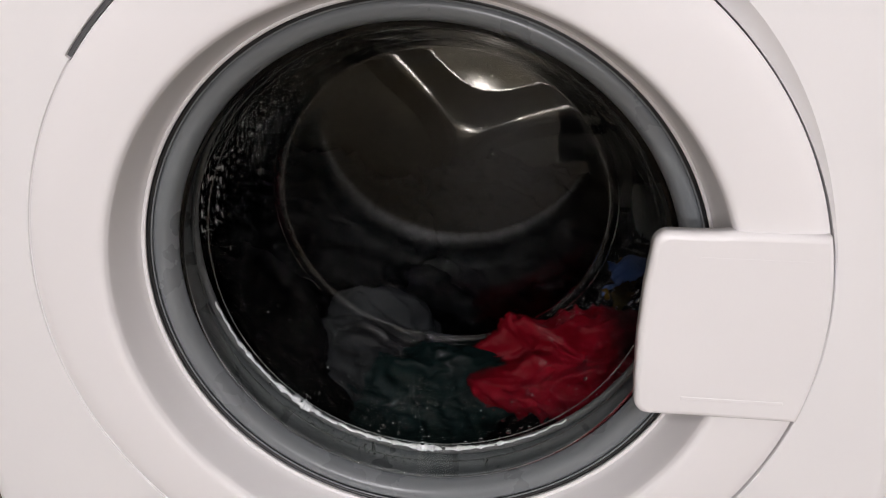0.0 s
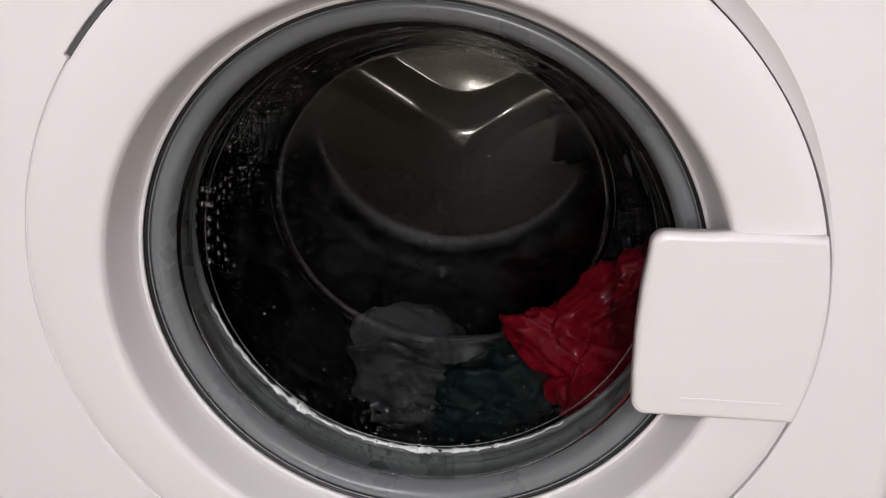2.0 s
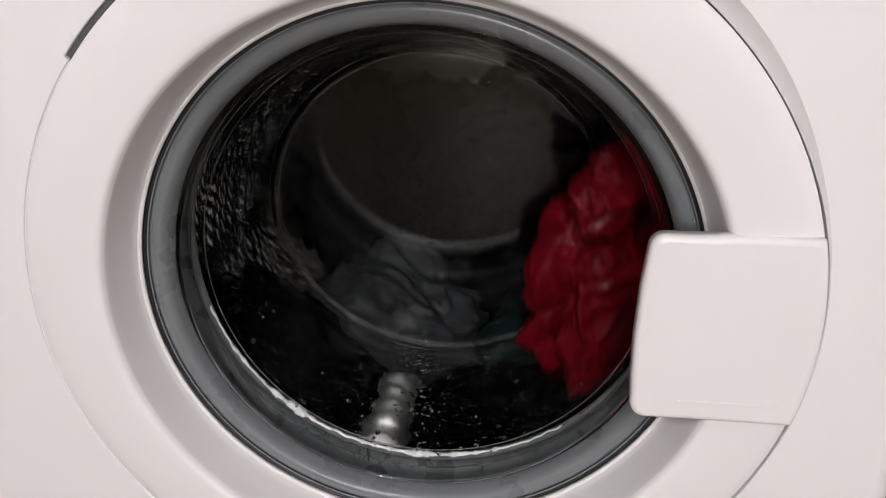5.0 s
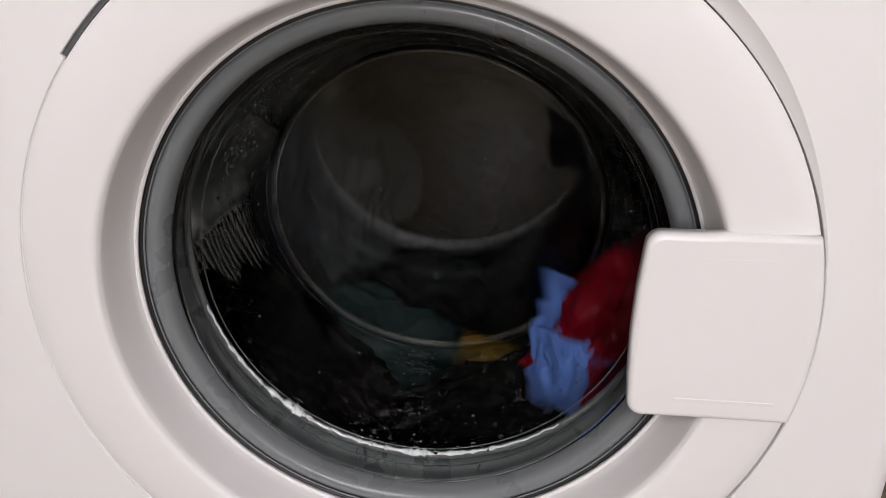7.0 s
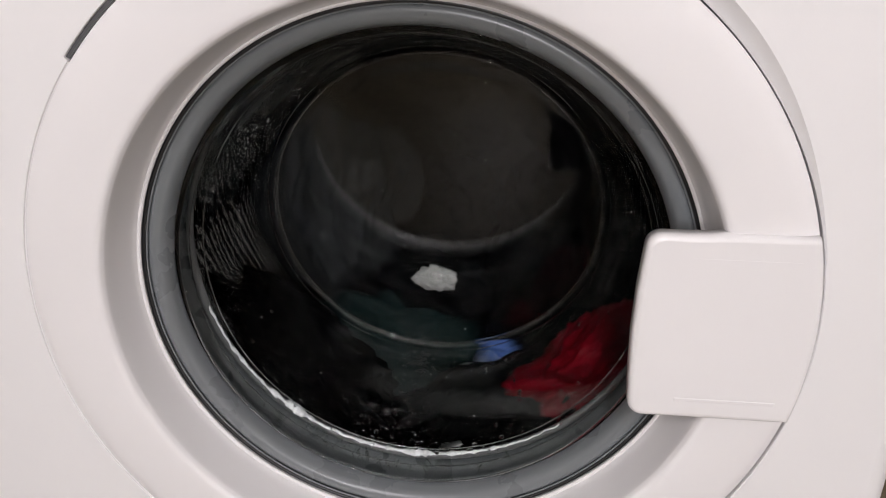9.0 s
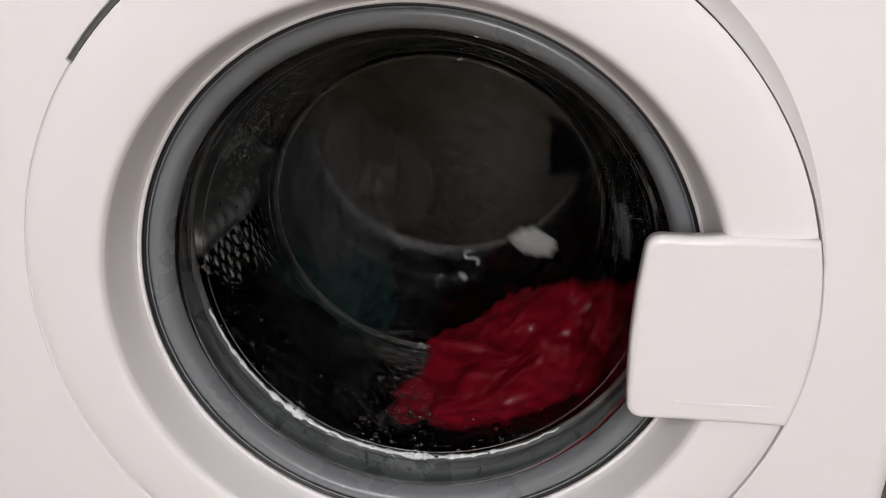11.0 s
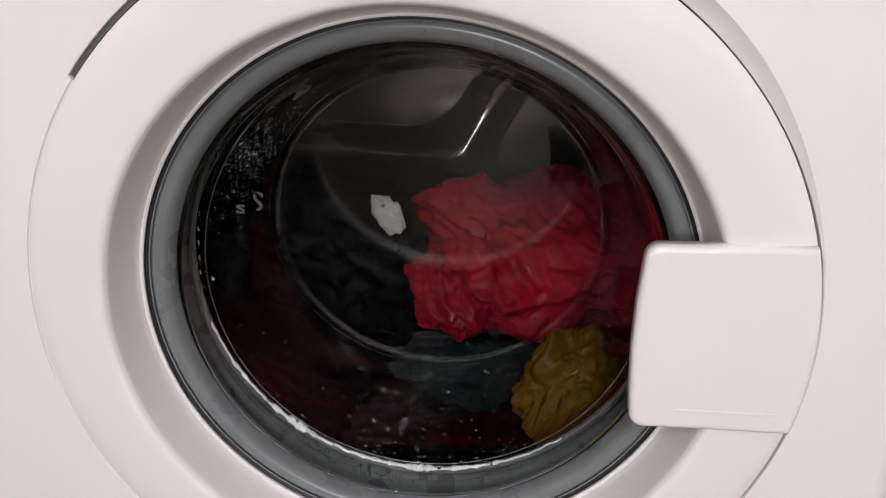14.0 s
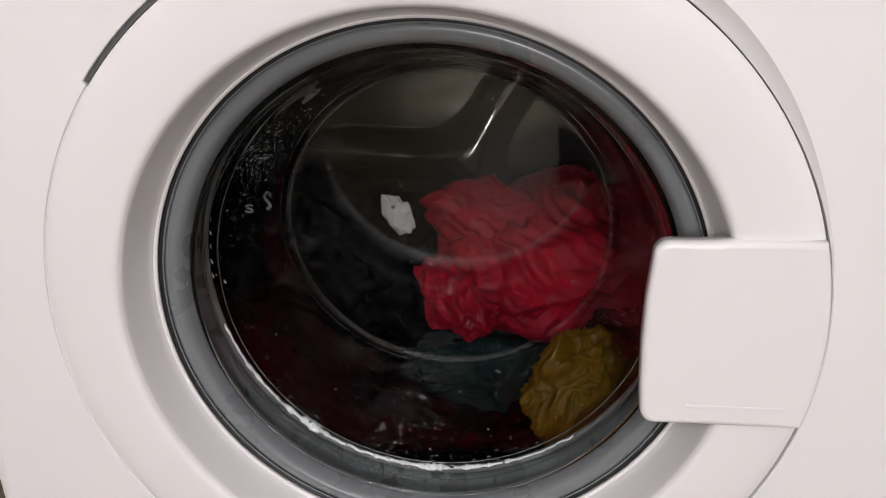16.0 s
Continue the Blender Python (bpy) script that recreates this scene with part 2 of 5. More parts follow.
def washing_machine():
    wm = new("washing_machine")
    part("front_panel", front_panel(), ENAMEL, wm, "white enamelled front sheet", smooth=False)
    part("side_panel", box(-0.316, -0.312, 0.0152, 0.55, 0.02, 0.85), ENAMEL, wm)
    part("side_panel", box(0.303, 0.307, 0.0152, 0.55, 0.02, 0.85), ENAMEL, wm)
    part("back_panel", box(-0.296, 0.296, 0.546, 0.55, 0.02, 0.85), ENAMEL, wm)
    part("top_panel", box(-0.316, 0.307, 0.0, 0.55, 0.852, 0.875, 0.004), ENAMEL, wm)
    part("plinth", box(-0.296, 0.296, 0.006, 0.02, 0.02, 0.088, 0.002), ENAMEL, wm)
    for x in (-0.25, 0.25):
        for y in (0.06, 0.49):
            f = lathe([(0, 0), (0.02, 0), (0.02, 0.02), (0, 0.02)], 24, False, 0)
            for v in f.verts:
                v.co = Vector((x + v.co.x, y + v.co.z, v.co.y))
            part("foot", f, DARK_SEAL, wm)
    part("inner_tub", lathe([(0.243, 0.024), (0.262, 0.03), (0.266, 0.47), (0, 0.48)], 96, False), GAP, wm, "dark plastic tub")
    part("gap_liner", lathe([(0.2390, 0.0205), (0.2480, 0.0205)], 160, False), GAP, wm)

    # flush dark strip that stands in for the shade inside the gap
    strip = bmesh.new()
    rows = [[strip.verts.new((r * math.cos(q), 0.0022, ZC + r * math.sin(q))) for q in (math.radians(100 + 41.1 * i / 40) for i in range(41))] for r in (0.2399, 0.2426)]
    for i in range(40):
        strip.faces.new((rows[0][i], rows[0][i + 1], rows[1][i + 1], rows[1][i]))
    part("gap_shade", finish(strip), GAP, wm, "dark grey strip painted as the shade in the gap over the door")

    # white strip added over the hinge side seam so no dark line shows
    lip = bmesh.new()
    rows = [[lip.verts.new((r * math.cos(q), y, ZC + r * math.sin(q))) for q in (math.radians(141.4 + 110 * i / 80) for i in range(81))] for r, y in ((0.2390, 0.0016), (0.2404, 0.0012))]
    for i in range(80):
        lip.faces.new((rows[0][i], rows[0][i + 1], rows[1][i + 1], rows[1][i]))
    part("seam_cover", finish(lip), DOOR_WHITE, wm, "white strip added to hide the dark line of the hinge side seam")

    # door: ring, handle, trim and glass
    ring = lathe(smooth_line([(0.2395, 0.020), (0.2396, 0.004), (0.2380, 0.0008), (0.2300, -0.0012), (0.2150, -0.0020),
                              (0.1982, -0.0018), (0.1934, -0.0008), (0.1914, 0.0016), (0.1904, 0.0048), (0.1886, 0.0160), (0.1862, 0.0290), (0.1844, 0.0345), (0.1836, 0.041)], 4), 200, False)
    door = part("door", ring, DOOR_WHITE, wm, "glossy white plastic door ring")
    part("door_seal", torus(0.1818, 0.0380, 0.0014), DARK_SEAL, door, "black rubber sealing lip")
    part("trim_bead", torus(0.1803, 0.0386, 0.0008), GREY_TRIM, door, "thin grey trim ring")
    part("inner_bead", torus(0.1842, 0.0352, 0.0017), DOOR_WHITE, door, "glossy white bead round the sealing lip")
    part("trim_ring", lathe(smooth_line([(0.1808, 0.0410), (0.1775, 0.0386), (0.1722, 0.0390), (0.1690, 0.0425), (0.1672, 0.0480), (0.1668, 0.052)], 4), 200, False),
         GREY_TRIM, door, "grey glossy plastic ring round the glass")
    # the end of the bowl domes towards the room and leans, its lower edge deepest
    th = 0.0045
    dome = [0.02 * i for i in range(7)]
    out = smooth_line([(0.1690, 0.050), (0.1640, 0.072), (0.1610, 0.105), (0.1560, 0.145), (0.1490, 0.168), (0.1435, 0.1800), (0.1370, 0.1868), (0.1290, 0.1870)]
                      + [(r, 0.1725 + th + r * r / 1.7) for r in reversed(dome)], 5)
    inn = smooth_line([(r, 0.1725 + r * r / 1.7) for r in dome] + [(0.1290, 0.1824), (0.1345, 0.1822), (0.1392, 0.1780), (0.1450, 0.166), (0.1515, 0.144),
                       (0.1565, 0.105), (0.1595, 0.072), (0.1640, 0.050)], 5)
    bm = lathe(out + inn, 200)
    for v in bm.verts:
        v.co.y += lean(v.co.y, v.co.z)
    bowl = part("glass_bowl", finish(bm), GLASS, door, "clear wet glass bowl")
    bowl.visible_shadow = False
    # beads added to catch light as the thin bright rings on the glass
    for r, y, tube in ((0.1338, 0.1814, 0.0006), (0.1400, 0.1764, 0.0005), (0.1586, 0.080, 0.0006), (0.1612, 0.063, 0.0005)):
        bead = torus(r, y, tube)
        for v in bead.verts:
            v.co.y += lean(v.co.y, v.co.z)
        rim = part("glint_bead", finish(bead), GLASS, bowl, "thin glass bead added to catch a bright ring of light")
        rim.visible_shadow = False
    handle(door)

    # rubber bellows and its wet lip
    bellows = part("gasket", lathe(smooth_line([(0.176, 0.050), (0.182, 0.056), (0.186, 0.068), (0.183, 0.080), (0.1775, 0.088), (0.1790, 0.096), (0.1860, 0.104), (0.2050, 0.108)], 5), 160, False),
                   RUBBER, wm, "folded grey rubber door gasket")
    part("gasket_lip", torus(0.1752, 0.0925, 0.0032), WET_LIP, bellows, "wet shiny inner lip")
    return tagged(wm, "white front-loading washing machine with a round glass door", "washing machine")


def lean(y, z):
    """How much deeper the bowl reaches at a height z, growing towards its end."""
    w = min(1, max(0, (y - 0.09) / 0.075))
    return -0.16 * (z - ZC) * w * w * (3 - 2 * w)


def handle(door):
    """Door pull: a flat rounded plate from the recess to the door's rim."""
    R = 0.2396
    zt, zb = 0.0655, -0.0553
    pts = [(0.1715, zt - 0.0008), (0.1580, zt - 0.0012)]
    for k in range(7):
        a = math.radians(90 + 90 * k / 6)
        pts.append((0.1450 + 0.0085 * math.cos(a), zt - 0.0097 + 0.0085 * math.sin(a)))
    pts += [(0.1345, 0.030), (0.1340, 0.0), (0.1352, -0.030)]
    for k in range(7):
        a = math.radians(180 + 90 * k / 6)
        pts.append((0.1450 + 0.0085 * math.cos(a), zb + 0.0085 + 0.0085 * math.sin(a)))
    pts += [(0.1715, zb), (0.1785, zb)]
    a0, a1 = math.asin(zb / R), math.asin(zt / R)
    pts += [((R - 0.0008) * math.cos(a0 + (a1 - a0) * k / 16), R * math.sin(a0 + (a1 - a0) * k / 16)) for k in range(17)]
    pts += [(0.1790, zt), (0.1755, zt - 0.0002)]
    cx, cz = 0.19, 0.0
    bm = bmesh.new()
    layers = []
    for inset, y in ((0.0, 0.004), (0.0, -0.0025), (0.0006, -0.0046), (0.0020, -0.0058), (0.0040, -0.0062)):
        ring = []
        for x, z in pts:
            d = Vector((x - cx, z - cz))
            k = 1 - inset / max(d.length, 1e-6)
            bulge = 0.0
            ring.append(bm.verts.new((cx + d.x * k, y + (bulge if y < -0.003 else 0), ZC + cz + d.y * k)))
        layers.append(ring)
    n = len(pts)
    for a, b in zip(layers, layers[1:]):
        for i in range(n):
            bm.faces.new((a[i], a[(i + 1) % n], b[(i + 1) % n], b[i]))
    bm.faces.new(layers[0])
    bm.faces.new(layers[-1])
    plate = part("handle", finish(bm), DOOR_WHITE, door, "white plastic door pull")
    for f in plate.data.polygons:
        if len(f.vertices) > 8:
            f.use_smooth = False
    for z, h in ((zb + 0.0135, 0.0011), (zt - 0.0145, 0.0003)):
        part("handle_rib", box(0.163, 0.222, -0.0062 - h * 0.25, -0.0055, ZC + z - h, ZC + z + h, 0.0003), DOOR_WHITE, plate)


washing_machine()
machine = bpy.data.objects["washing_machine"]


# ---- drum ----
def star(x, z):
    """Stamped relief of the rear wall: three raised bands from the hub."""
    total = 0.0
    for k in range(3):
        a = math.radians(120 * k)
        along = x * math.cos(a) + z * math.sin(a)
        side = abs(-x * math.sin(a) + z * math.cos(a))
        d = side if along > 0 else math.hypot(side, along)
        total += math.exp(-95 * max(0, d - 0.04 * max(0, along)))
    d = -math.log(total) / 95
    t = min(1, max(0, (0.026 - d) / 0.034))
    return t * (2 - t)


def hub(r):
    """Domed middle of the rear wall."""
    t = min(1, max(0, 1 - r / 0.068))
    return t * t * (3 - 2 * t)


def drum():
    ob = new("drum")
    ob.parent = machine
    ob.location = (0, 0, ZC)
    ob["label"] = "stainless steel drum"
    bm = bmesh.new()
    n, rings = 216, 66
    rows = []
    for j in range(rings + 1):
        r = 0.238 * j / rings
        row = []
        for i in range(n if j else 1):
            a = 2 * math.pi * i / n
            x, z = r * math.cos(a), r * math.sin(a)
            fade = min(1, max(0, (0.215 - r) / 0.02))
            row.append(bm.verts.new((x, 0.428 - 0.024 * star(x, z) * fade - 0.012 * hub(r) + 0.01 * (r / 0.238) ** 2, z)))
        rows.append(row)
    for j in range(rings):
        for i in range(n):
            k = (i + 1) % n
            if j == 0:
                bm.faces.new((rows[0][0], rows[1][i], rows[1][k]))
            else:
                bm.faces.new((rows[j][i], rows[j + 1][i], rows[j + 1][k], rows[j][k]))
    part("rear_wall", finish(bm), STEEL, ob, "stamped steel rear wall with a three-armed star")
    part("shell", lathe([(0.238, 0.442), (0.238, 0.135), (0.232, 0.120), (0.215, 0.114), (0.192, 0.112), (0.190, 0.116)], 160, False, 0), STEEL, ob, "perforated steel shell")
    # lifters
    for k in range(3):
        bm = bmesh.new()
        a = math.radians(90 + 120 * k)
        prof = [(-0.035, 0.237), (-0.024, 0.222), (-0.012, 0.200), (0, 0.194), (0.012, 0.200), (0.024, 0.222), (0.035, 0.237)]
        ends = []
        for i in range(61):
            y = 0.145 + 0.25 * i / 60
            squash = (0.96 + 0.07 * math.cos(2 * math.pi * i / 5)) * (1 if 2 < i < 58 else 0.80)
            ends.append([bm.verts.new(((0.237 - (0.237 - r) * squash) * math.cos(a) - s * math.sin(a), y, (0.237 - (0.237 - r) * squash) * math.sin(a) + s * math.cos(a))) for s, r in prof])
        for p, q in zip(ends, ends[1:]):
            for i in range(len(prof) - 1):
                bm.faces.new((p[i], p[i + 1], q[i + 1], q[i]))
        bm.faces.new(ends[0])
        bm.faces.new(ends[-1])
        part("lifter", finish(bm), LIFTER, ob, "ribbed steel drum lifter, brightened in colour for its glints")
    # perforations, too many to count: raised rounded rims of punched holes, coloured bright as glints
    bm = bmesh.new()
    for k in range(132):
        a = 2 * math.pi * k / 132
        off = (math.degrees(a) - 90) % 120
        if min(off, 120 - off) < 10 or k % 11 in (0, 1):
            continue
        u, w = Vector((0, 1, 0)), Vector((-math.sin(a), 0, math.cos(a)))
        nrm = Vector((-math.cos(a), 0, -math.sin(a)))
        for j in range(16):
            c = Vector((0.2376 * math.cos(a), 0.135 + 0.0185 * j + (0.009 if k % 2 else 0), 0.2376 * math.sin(a)))
            rings = [[bm.verts.new(c + r * (math.cos(q) * u + math.sin(q) * w) + h * nrm) for q in (i * math.pi / 4 for i in range(8))]
                     for r, h in ((0.0040, 0.0), (0.0034, 0.0014), (0.0022, 0.0021), (0.0013, 0.0010))]
            for o, t in zip(rings, rings[1:]):
                for i in range(8):
                    bm.faces.new((o[i], o[(i + 1) % 8], t[(i + 1) % 8], t[i]))
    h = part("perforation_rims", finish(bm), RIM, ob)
    h["kind"] = "stuff"
    return ob


DRUM = drum()


# ---- laundry ----
def ridge(v):
    return 1 - abs(noise.noise(v)) * 2


def cloth(name, seed, size, mat, label, folds=1.0, stretch=(1, 1, 1), parent=None, detail=5, pleat=None):
    """A soaked, crumpled garment: a lump with an uneven outline and creased folds."""
    bm = bmesh.new()
    bmesh.ops.create_icosphere(bm, subdivisions=detail, radius=1)
    off = Vector((seed * 7.31, seed * 3.17, seed * 5.77))
    for v in bm.verts:
        d = v.co.normalized()
        p = Vector((d.x * stretch[0], d.y * stretch[1], d.z * stretch[2]))
        w = p + 0.35 * noise.noise_vector(p * 1.4 + off)
        low = noise.noise(w * 1.1 + off)
        mid = noise.noise(w * 2.6 + off * 1.7)
        q = Vector((w.x * 0.75, w.y, w.z * 1.5))
        f1 = ridge(q * 2.0 + off * 2.3)
        f2 = ridge((q + 0.22 * noise.noise_vector(w * 2.5)) * 4.3 + off * 0.7)
        f3 = ridge((q + 0.12 * noise.noise_vector(w * 5)) * 9.5 + off * 1.3)
        f1, f2, f3 = (max(0, f) ** 3 for f in (f1, f2, f3))
        k = 1 + 0.30 * low + 0.16 * mid + folds * (0.13 * f1 + 0.085 * f2 + 0.035 * f3) - 0.12
        v.co = Vector((d.x * size[0], d.y * size[1], d.z * size[2])) * k
        if pleat:
            turn, gap, deep = pleat
            c = v.co
            u, w = c.x * math.cos(turn) + c.z * math.sin(turn), c.z * math.cos(turn) - c.x * math.sin(turn)
            s = u / gap + 5.0 * w * w / gap + 0.9 * noise.noise(c * 16 + off) + 0.35 * noise.noise(c * 45 + off)
            f = (1 - abs(math.sin(math.pi * s))) ** 1.2
            v.co = c + Vector((d.x * 0.22, d.y, d.z * 0.22)) * deep * f * max(0, 0.65 + 0.8 * noise.noise(c * 20 - off))
    ob = part(name, finish(bm), mat, parent)
    if parent is None:
        tagged(ob, label, "garment")
    elif label:
        ob["label"] = label
    return ob


RED_G = cloth("red_shirt", 3, (0.112, 0.050, 0.088), RED, "soaked crumpled red cotton shirt in the drum", 0.55, (1.0, 1, 1), detail=6, pleat=(0.5, 0.0155, 0.010))
for x, z, seed, spin in ((-0.105, -0.035, 41, 20), (0.09, 0.055, 43, 60)):
    sleeve = cloth("sleeve", seed, (0.048, 0.024, 0.030), RED, "", 0.8, (1.4, 1, 1), RED_G, detail=5, pleat=(1.2, 0.014, 0.007))
    sleeve.matrix_basis = pose(x, -0.008, z, 0, spin, 0)
RED_TAIL = cloth("shirt_tail", 47, (0.062, 0.024, 0.040), RED, "", 0.7, (1.2, 1, 1), RED_G, detail=5, pleat=(1.1, 0.013, 0.008))
BLUE_G = cloth("blue_shirt", 5, (0.105, 0.030, 0.036), BLUE, "twisted light blue cotton shirt in the drum", 0.6, (1.4, 1, 1), detail=6, pleat=(1.2, 0.013, 0.006))
MUSTARD_G = cloth("mustard_shirt", 8, (0.062, 0.036, 0.058), MUSTARD, "wet shiny mustard yellow garment in the drum", 0.6, (1, 1, 1), detail=6, pleat=(0.9, 0.015, 0.007))
TEAL_G = cloth("teal_shirt", 11, (0.105, 0.050, 0.075), TEAL, "dark teal garment, soaked and folded", 0.6, detail=6, pleat=(0.4, 0.018, 0.007))
CHARCOAL_G = cloth("charcoal_shirt", 14, (0.105, 0.050, 0.085), CHARCOAL, "charcoal grey garment, wet and bunched up", 0.5, detail=6, pleat=(1.4, 0.026, 0.007))
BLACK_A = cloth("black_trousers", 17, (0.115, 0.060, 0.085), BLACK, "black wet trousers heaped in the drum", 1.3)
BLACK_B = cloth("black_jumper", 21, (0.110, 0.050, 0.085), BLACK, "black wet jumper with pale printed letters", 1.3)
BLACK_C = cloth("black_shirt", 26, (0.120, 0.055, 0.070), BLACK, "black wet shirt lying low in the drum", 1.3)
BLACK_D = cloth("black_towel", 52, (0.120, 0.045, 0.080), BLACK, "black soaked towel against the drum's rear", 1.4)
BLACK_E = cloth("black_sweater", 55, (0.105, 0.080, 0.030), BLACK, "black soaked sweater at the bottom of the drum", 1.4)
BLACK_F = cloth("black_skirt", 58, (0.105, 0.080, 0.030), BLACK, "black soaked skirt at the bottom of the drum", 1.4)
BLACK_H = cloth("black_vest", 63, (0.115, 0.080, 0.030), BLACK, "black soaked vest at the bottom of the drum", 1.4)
SOCK_A = cloth("white_sock", 31, (0.020, 0.006, 0.012), WHITE_CLOTH, "small crumpled white sock among dark laundry", 0.8, (1.2, 1, 1), detail=5, pleat=(0.8, 0.015, 0.003))
SOCK_B = cloth("white_strap", 33, (0.016, 0.004, 0.006), WHITE_CLOTH, "narrow white cloth strap tumbling in the laundry", 1.5, (1.6, 1, 1), detail=5, pleat=(0.2, 0.008, 0.003))


def printed(ob, body, x, z, size):
    """A printed letter that lies on the front of a garment."""
    data = bpy.data.curves.new("printed_letter", "FONT")
    data.body, data.size, data.extrude = body, size, 0.0004
    data.materials.append(PRINT)
    near = [v.co.y for v in ob.data.vertices if abs(v.co.x - x) < 0.010 and abs(v.co.z - z) < 0.010]
    t = new("printed_letter", data)
    t.parent = ob
    t.matrix_basis = pose(x - size * 0.3, min(near + [0.0]) - 0.001, z - size * 0.35, 90, 8, 0)
    t["label"] = "pale grey printed letter"


# ---- water on the glass and the gasket ----
WATER = glass_material()
WATER.name = "water"
# white base colour stands in for lamp glints on the water
GLINT_WATER = material("white_glint_water", (0.74, 0.74, 0.73), 0.05, vary=0.45, scale=150, bump=0.8, bump_scale=260, coat=0.8)


def water_rim():
    """Uneven band of water along the gasket's lip at the bottom, glints painted white."""
    bm = bmesh.new()
    n, m = 420, 8
    rings = []
    for i in range(n + 1):
        u = i / n
        a = math.radians(196 + 112 * u)
        fat = 0.0005 + 0.0034 * math.sin(math.pi * u) ** 0.8 * (0.10 + 1.5 * max(0, 0.10 + 0.8 * noise.noise((u * 12, 1.7, 0)) + 0.6 * noise.noise((u * 45, 3.7, 0)) + 0.2 * noise.noise((u * 150, 2.2, 0))))
        r0 = 0.1722 + 0.0012 * noise.noise((u * 40, 5.1, 0))
        ring = []
        for k in range(m):
            q = 2 * math.pi * k / m
            r, y = r0 + fat * math.cos(q), 0.0905 + 1.6 * fat * math.sin(q)
            ring.append(bm.verts.new((r * math.cos(a), y, ZC + r * math.sin(a))))
        rings.append(ring)
    for p, q in zip(rings, rings[1:]):
        for k in range(m):
            bm.faces.new((p[k], p[(k + 1) % m], q[(k + 1) % m], q[k]))
    bm.faces.new(rings[0])
    bm.faces.new(rings[-1])
    ob = part("water_film", finish(bm), GLINT_WATER, None)
    return tagged(ob, "thin band of water on the gasket lip, its glints painted white", "water", kind="stuff")


def bowl_radius(y):
    pts = [(0.050, 0.1640), (0.072, 0.1595), (0.105, 0.1565), (0.144, 0.1515), (0.166, 0.1450), (0.1758, 0.1395)]
    for (y0, r0), (y1, r1) in zip(pts, pts[1:]):
        if y0 <= y <= y1:
            return r0 + (r1 - r0) * (y - y0) / (y1 - y0)
    return pts[-1][1]


def droplets():
    """Drops and specks of water on the glass, most of them low and at the upper left."""
    rng = random.Random(4)
    bm = bmesh.new()
    for i in range(480):
        if i < 300:
            a = math.radians(rng.gauss(262, 34))
            y = rng.uniform(0.075, 0.172)
        elif i >= 440:
            a = math.radians(rng.gauss(264, 3.5))
            y = rng.uniform(0.150, 0.176)
        elif i < 430:
            a = math.radians(rng.gauss(148, 14))
            y = rng.uniform(0.11, 0.172)
        else:
            a = math.radians(rng.uniform(0, 360))
            y = 0.0
        size = 0.0005 + 0.0017 * rng.random() ** 3
        if y:
            r = bowl_radius(y) + 0.0047
        else:
            r = 0.13 * math.sqrt(rng.random())
            y = 0.1775 + r * r / 1.7
        g = bmesh.ops.create_icosphere(bm, subdivisions=2, radius=size)
        for v in g["verts"]:
            v.co = Vector((v.co.x + r * math.cos(a), v.co.y * 0.8 + y + lean(y, ZC + r * math.sin(a)), v.co.z * rng.uniform(1.0, 1.02) + ZC + r * math.sin(a)))
    ob = part("water_drops", finish(bm), WATER, None)
    return tagged(ob, "small clear water drops clinging to the glass", "water", kind="stuff")


def water_smears():
    """Streaks of water that run down from the gasket lip."""
    rng = random.Random(9)
    bm = bmesh.new()
    for i in range(60):
        a = math.radians(rng.gauss(250, 20))
        r = rng.uniform(0.1730, 0.1800)
        y = 0.080 - (r - 0.1735) * 0.6
        m = pose(r * math.cos(a), y, ZC + r * math.sin(a)) @ Matrix.Rotation(-a + rng.uniform(-0.5, 0.5), 4, "Y")
        g = bmesh.ops.create_icosphere(bm, subdivisions=2, radius=1)
        long, wide = rng.uniform(0.0015, 0.0065), rng.uniform(0.0003, 0.0011)
        for v in g["verts"]:
            v.co = m @ Vector((v.co.x * long, v.co.y * 0.0008, v.co.z * wide))
    ob = part("water_smears", finish(bm), WATER, None)
    return tagged(ob, "short streaks of soapy water below the gasket lip", "water", kind="stuff")


def glint_specks():
    """Tiny white specks painted as drop glints on the back of the glass."""
    rng = random.Random(21)
    bm = bmesh.new()
    for i in range(160):
        if i < 70:
            a, y = math.radians(rng.gauss(258, 36)), rng.uniform(0.085, 0.178)
        elif i < 130:
            a, y = math.radians(rng.gauss(146, 14)), rng.uniform(0.09, 0.176)
        elif i < 150:
            a, y = math.radians(rng.gauss(8, 9)), rng.uniform(0.11, 0.176)
        else:
            a, y = math.radians(rng.uniform(0, 360)), 0.0
        size = 0.00022 + 0.00055 * rng.random() ** 4
        if y:
            r = bowl_radius(y) + 0.0048
        else:
            r = 0.125 * math.sqrt(rng.random())
            y = 0.1778 + r * r / 1.7
        zc = ZC + r * math.sin(a)
        g = bmesh.ops.create_icosphere(bm, subdivisions=1, radius=size)
        for v in g["verts"]:
            v.co += Vector((r * math.cos(a), y + lean(y, zc), zc))
    ob = part("glint_specks", finish(bm), GLINT_WATER, None)
    return tagged(ob, "tiny white specks painted as drop glints on the wet glass", "foam", kind="stuff")


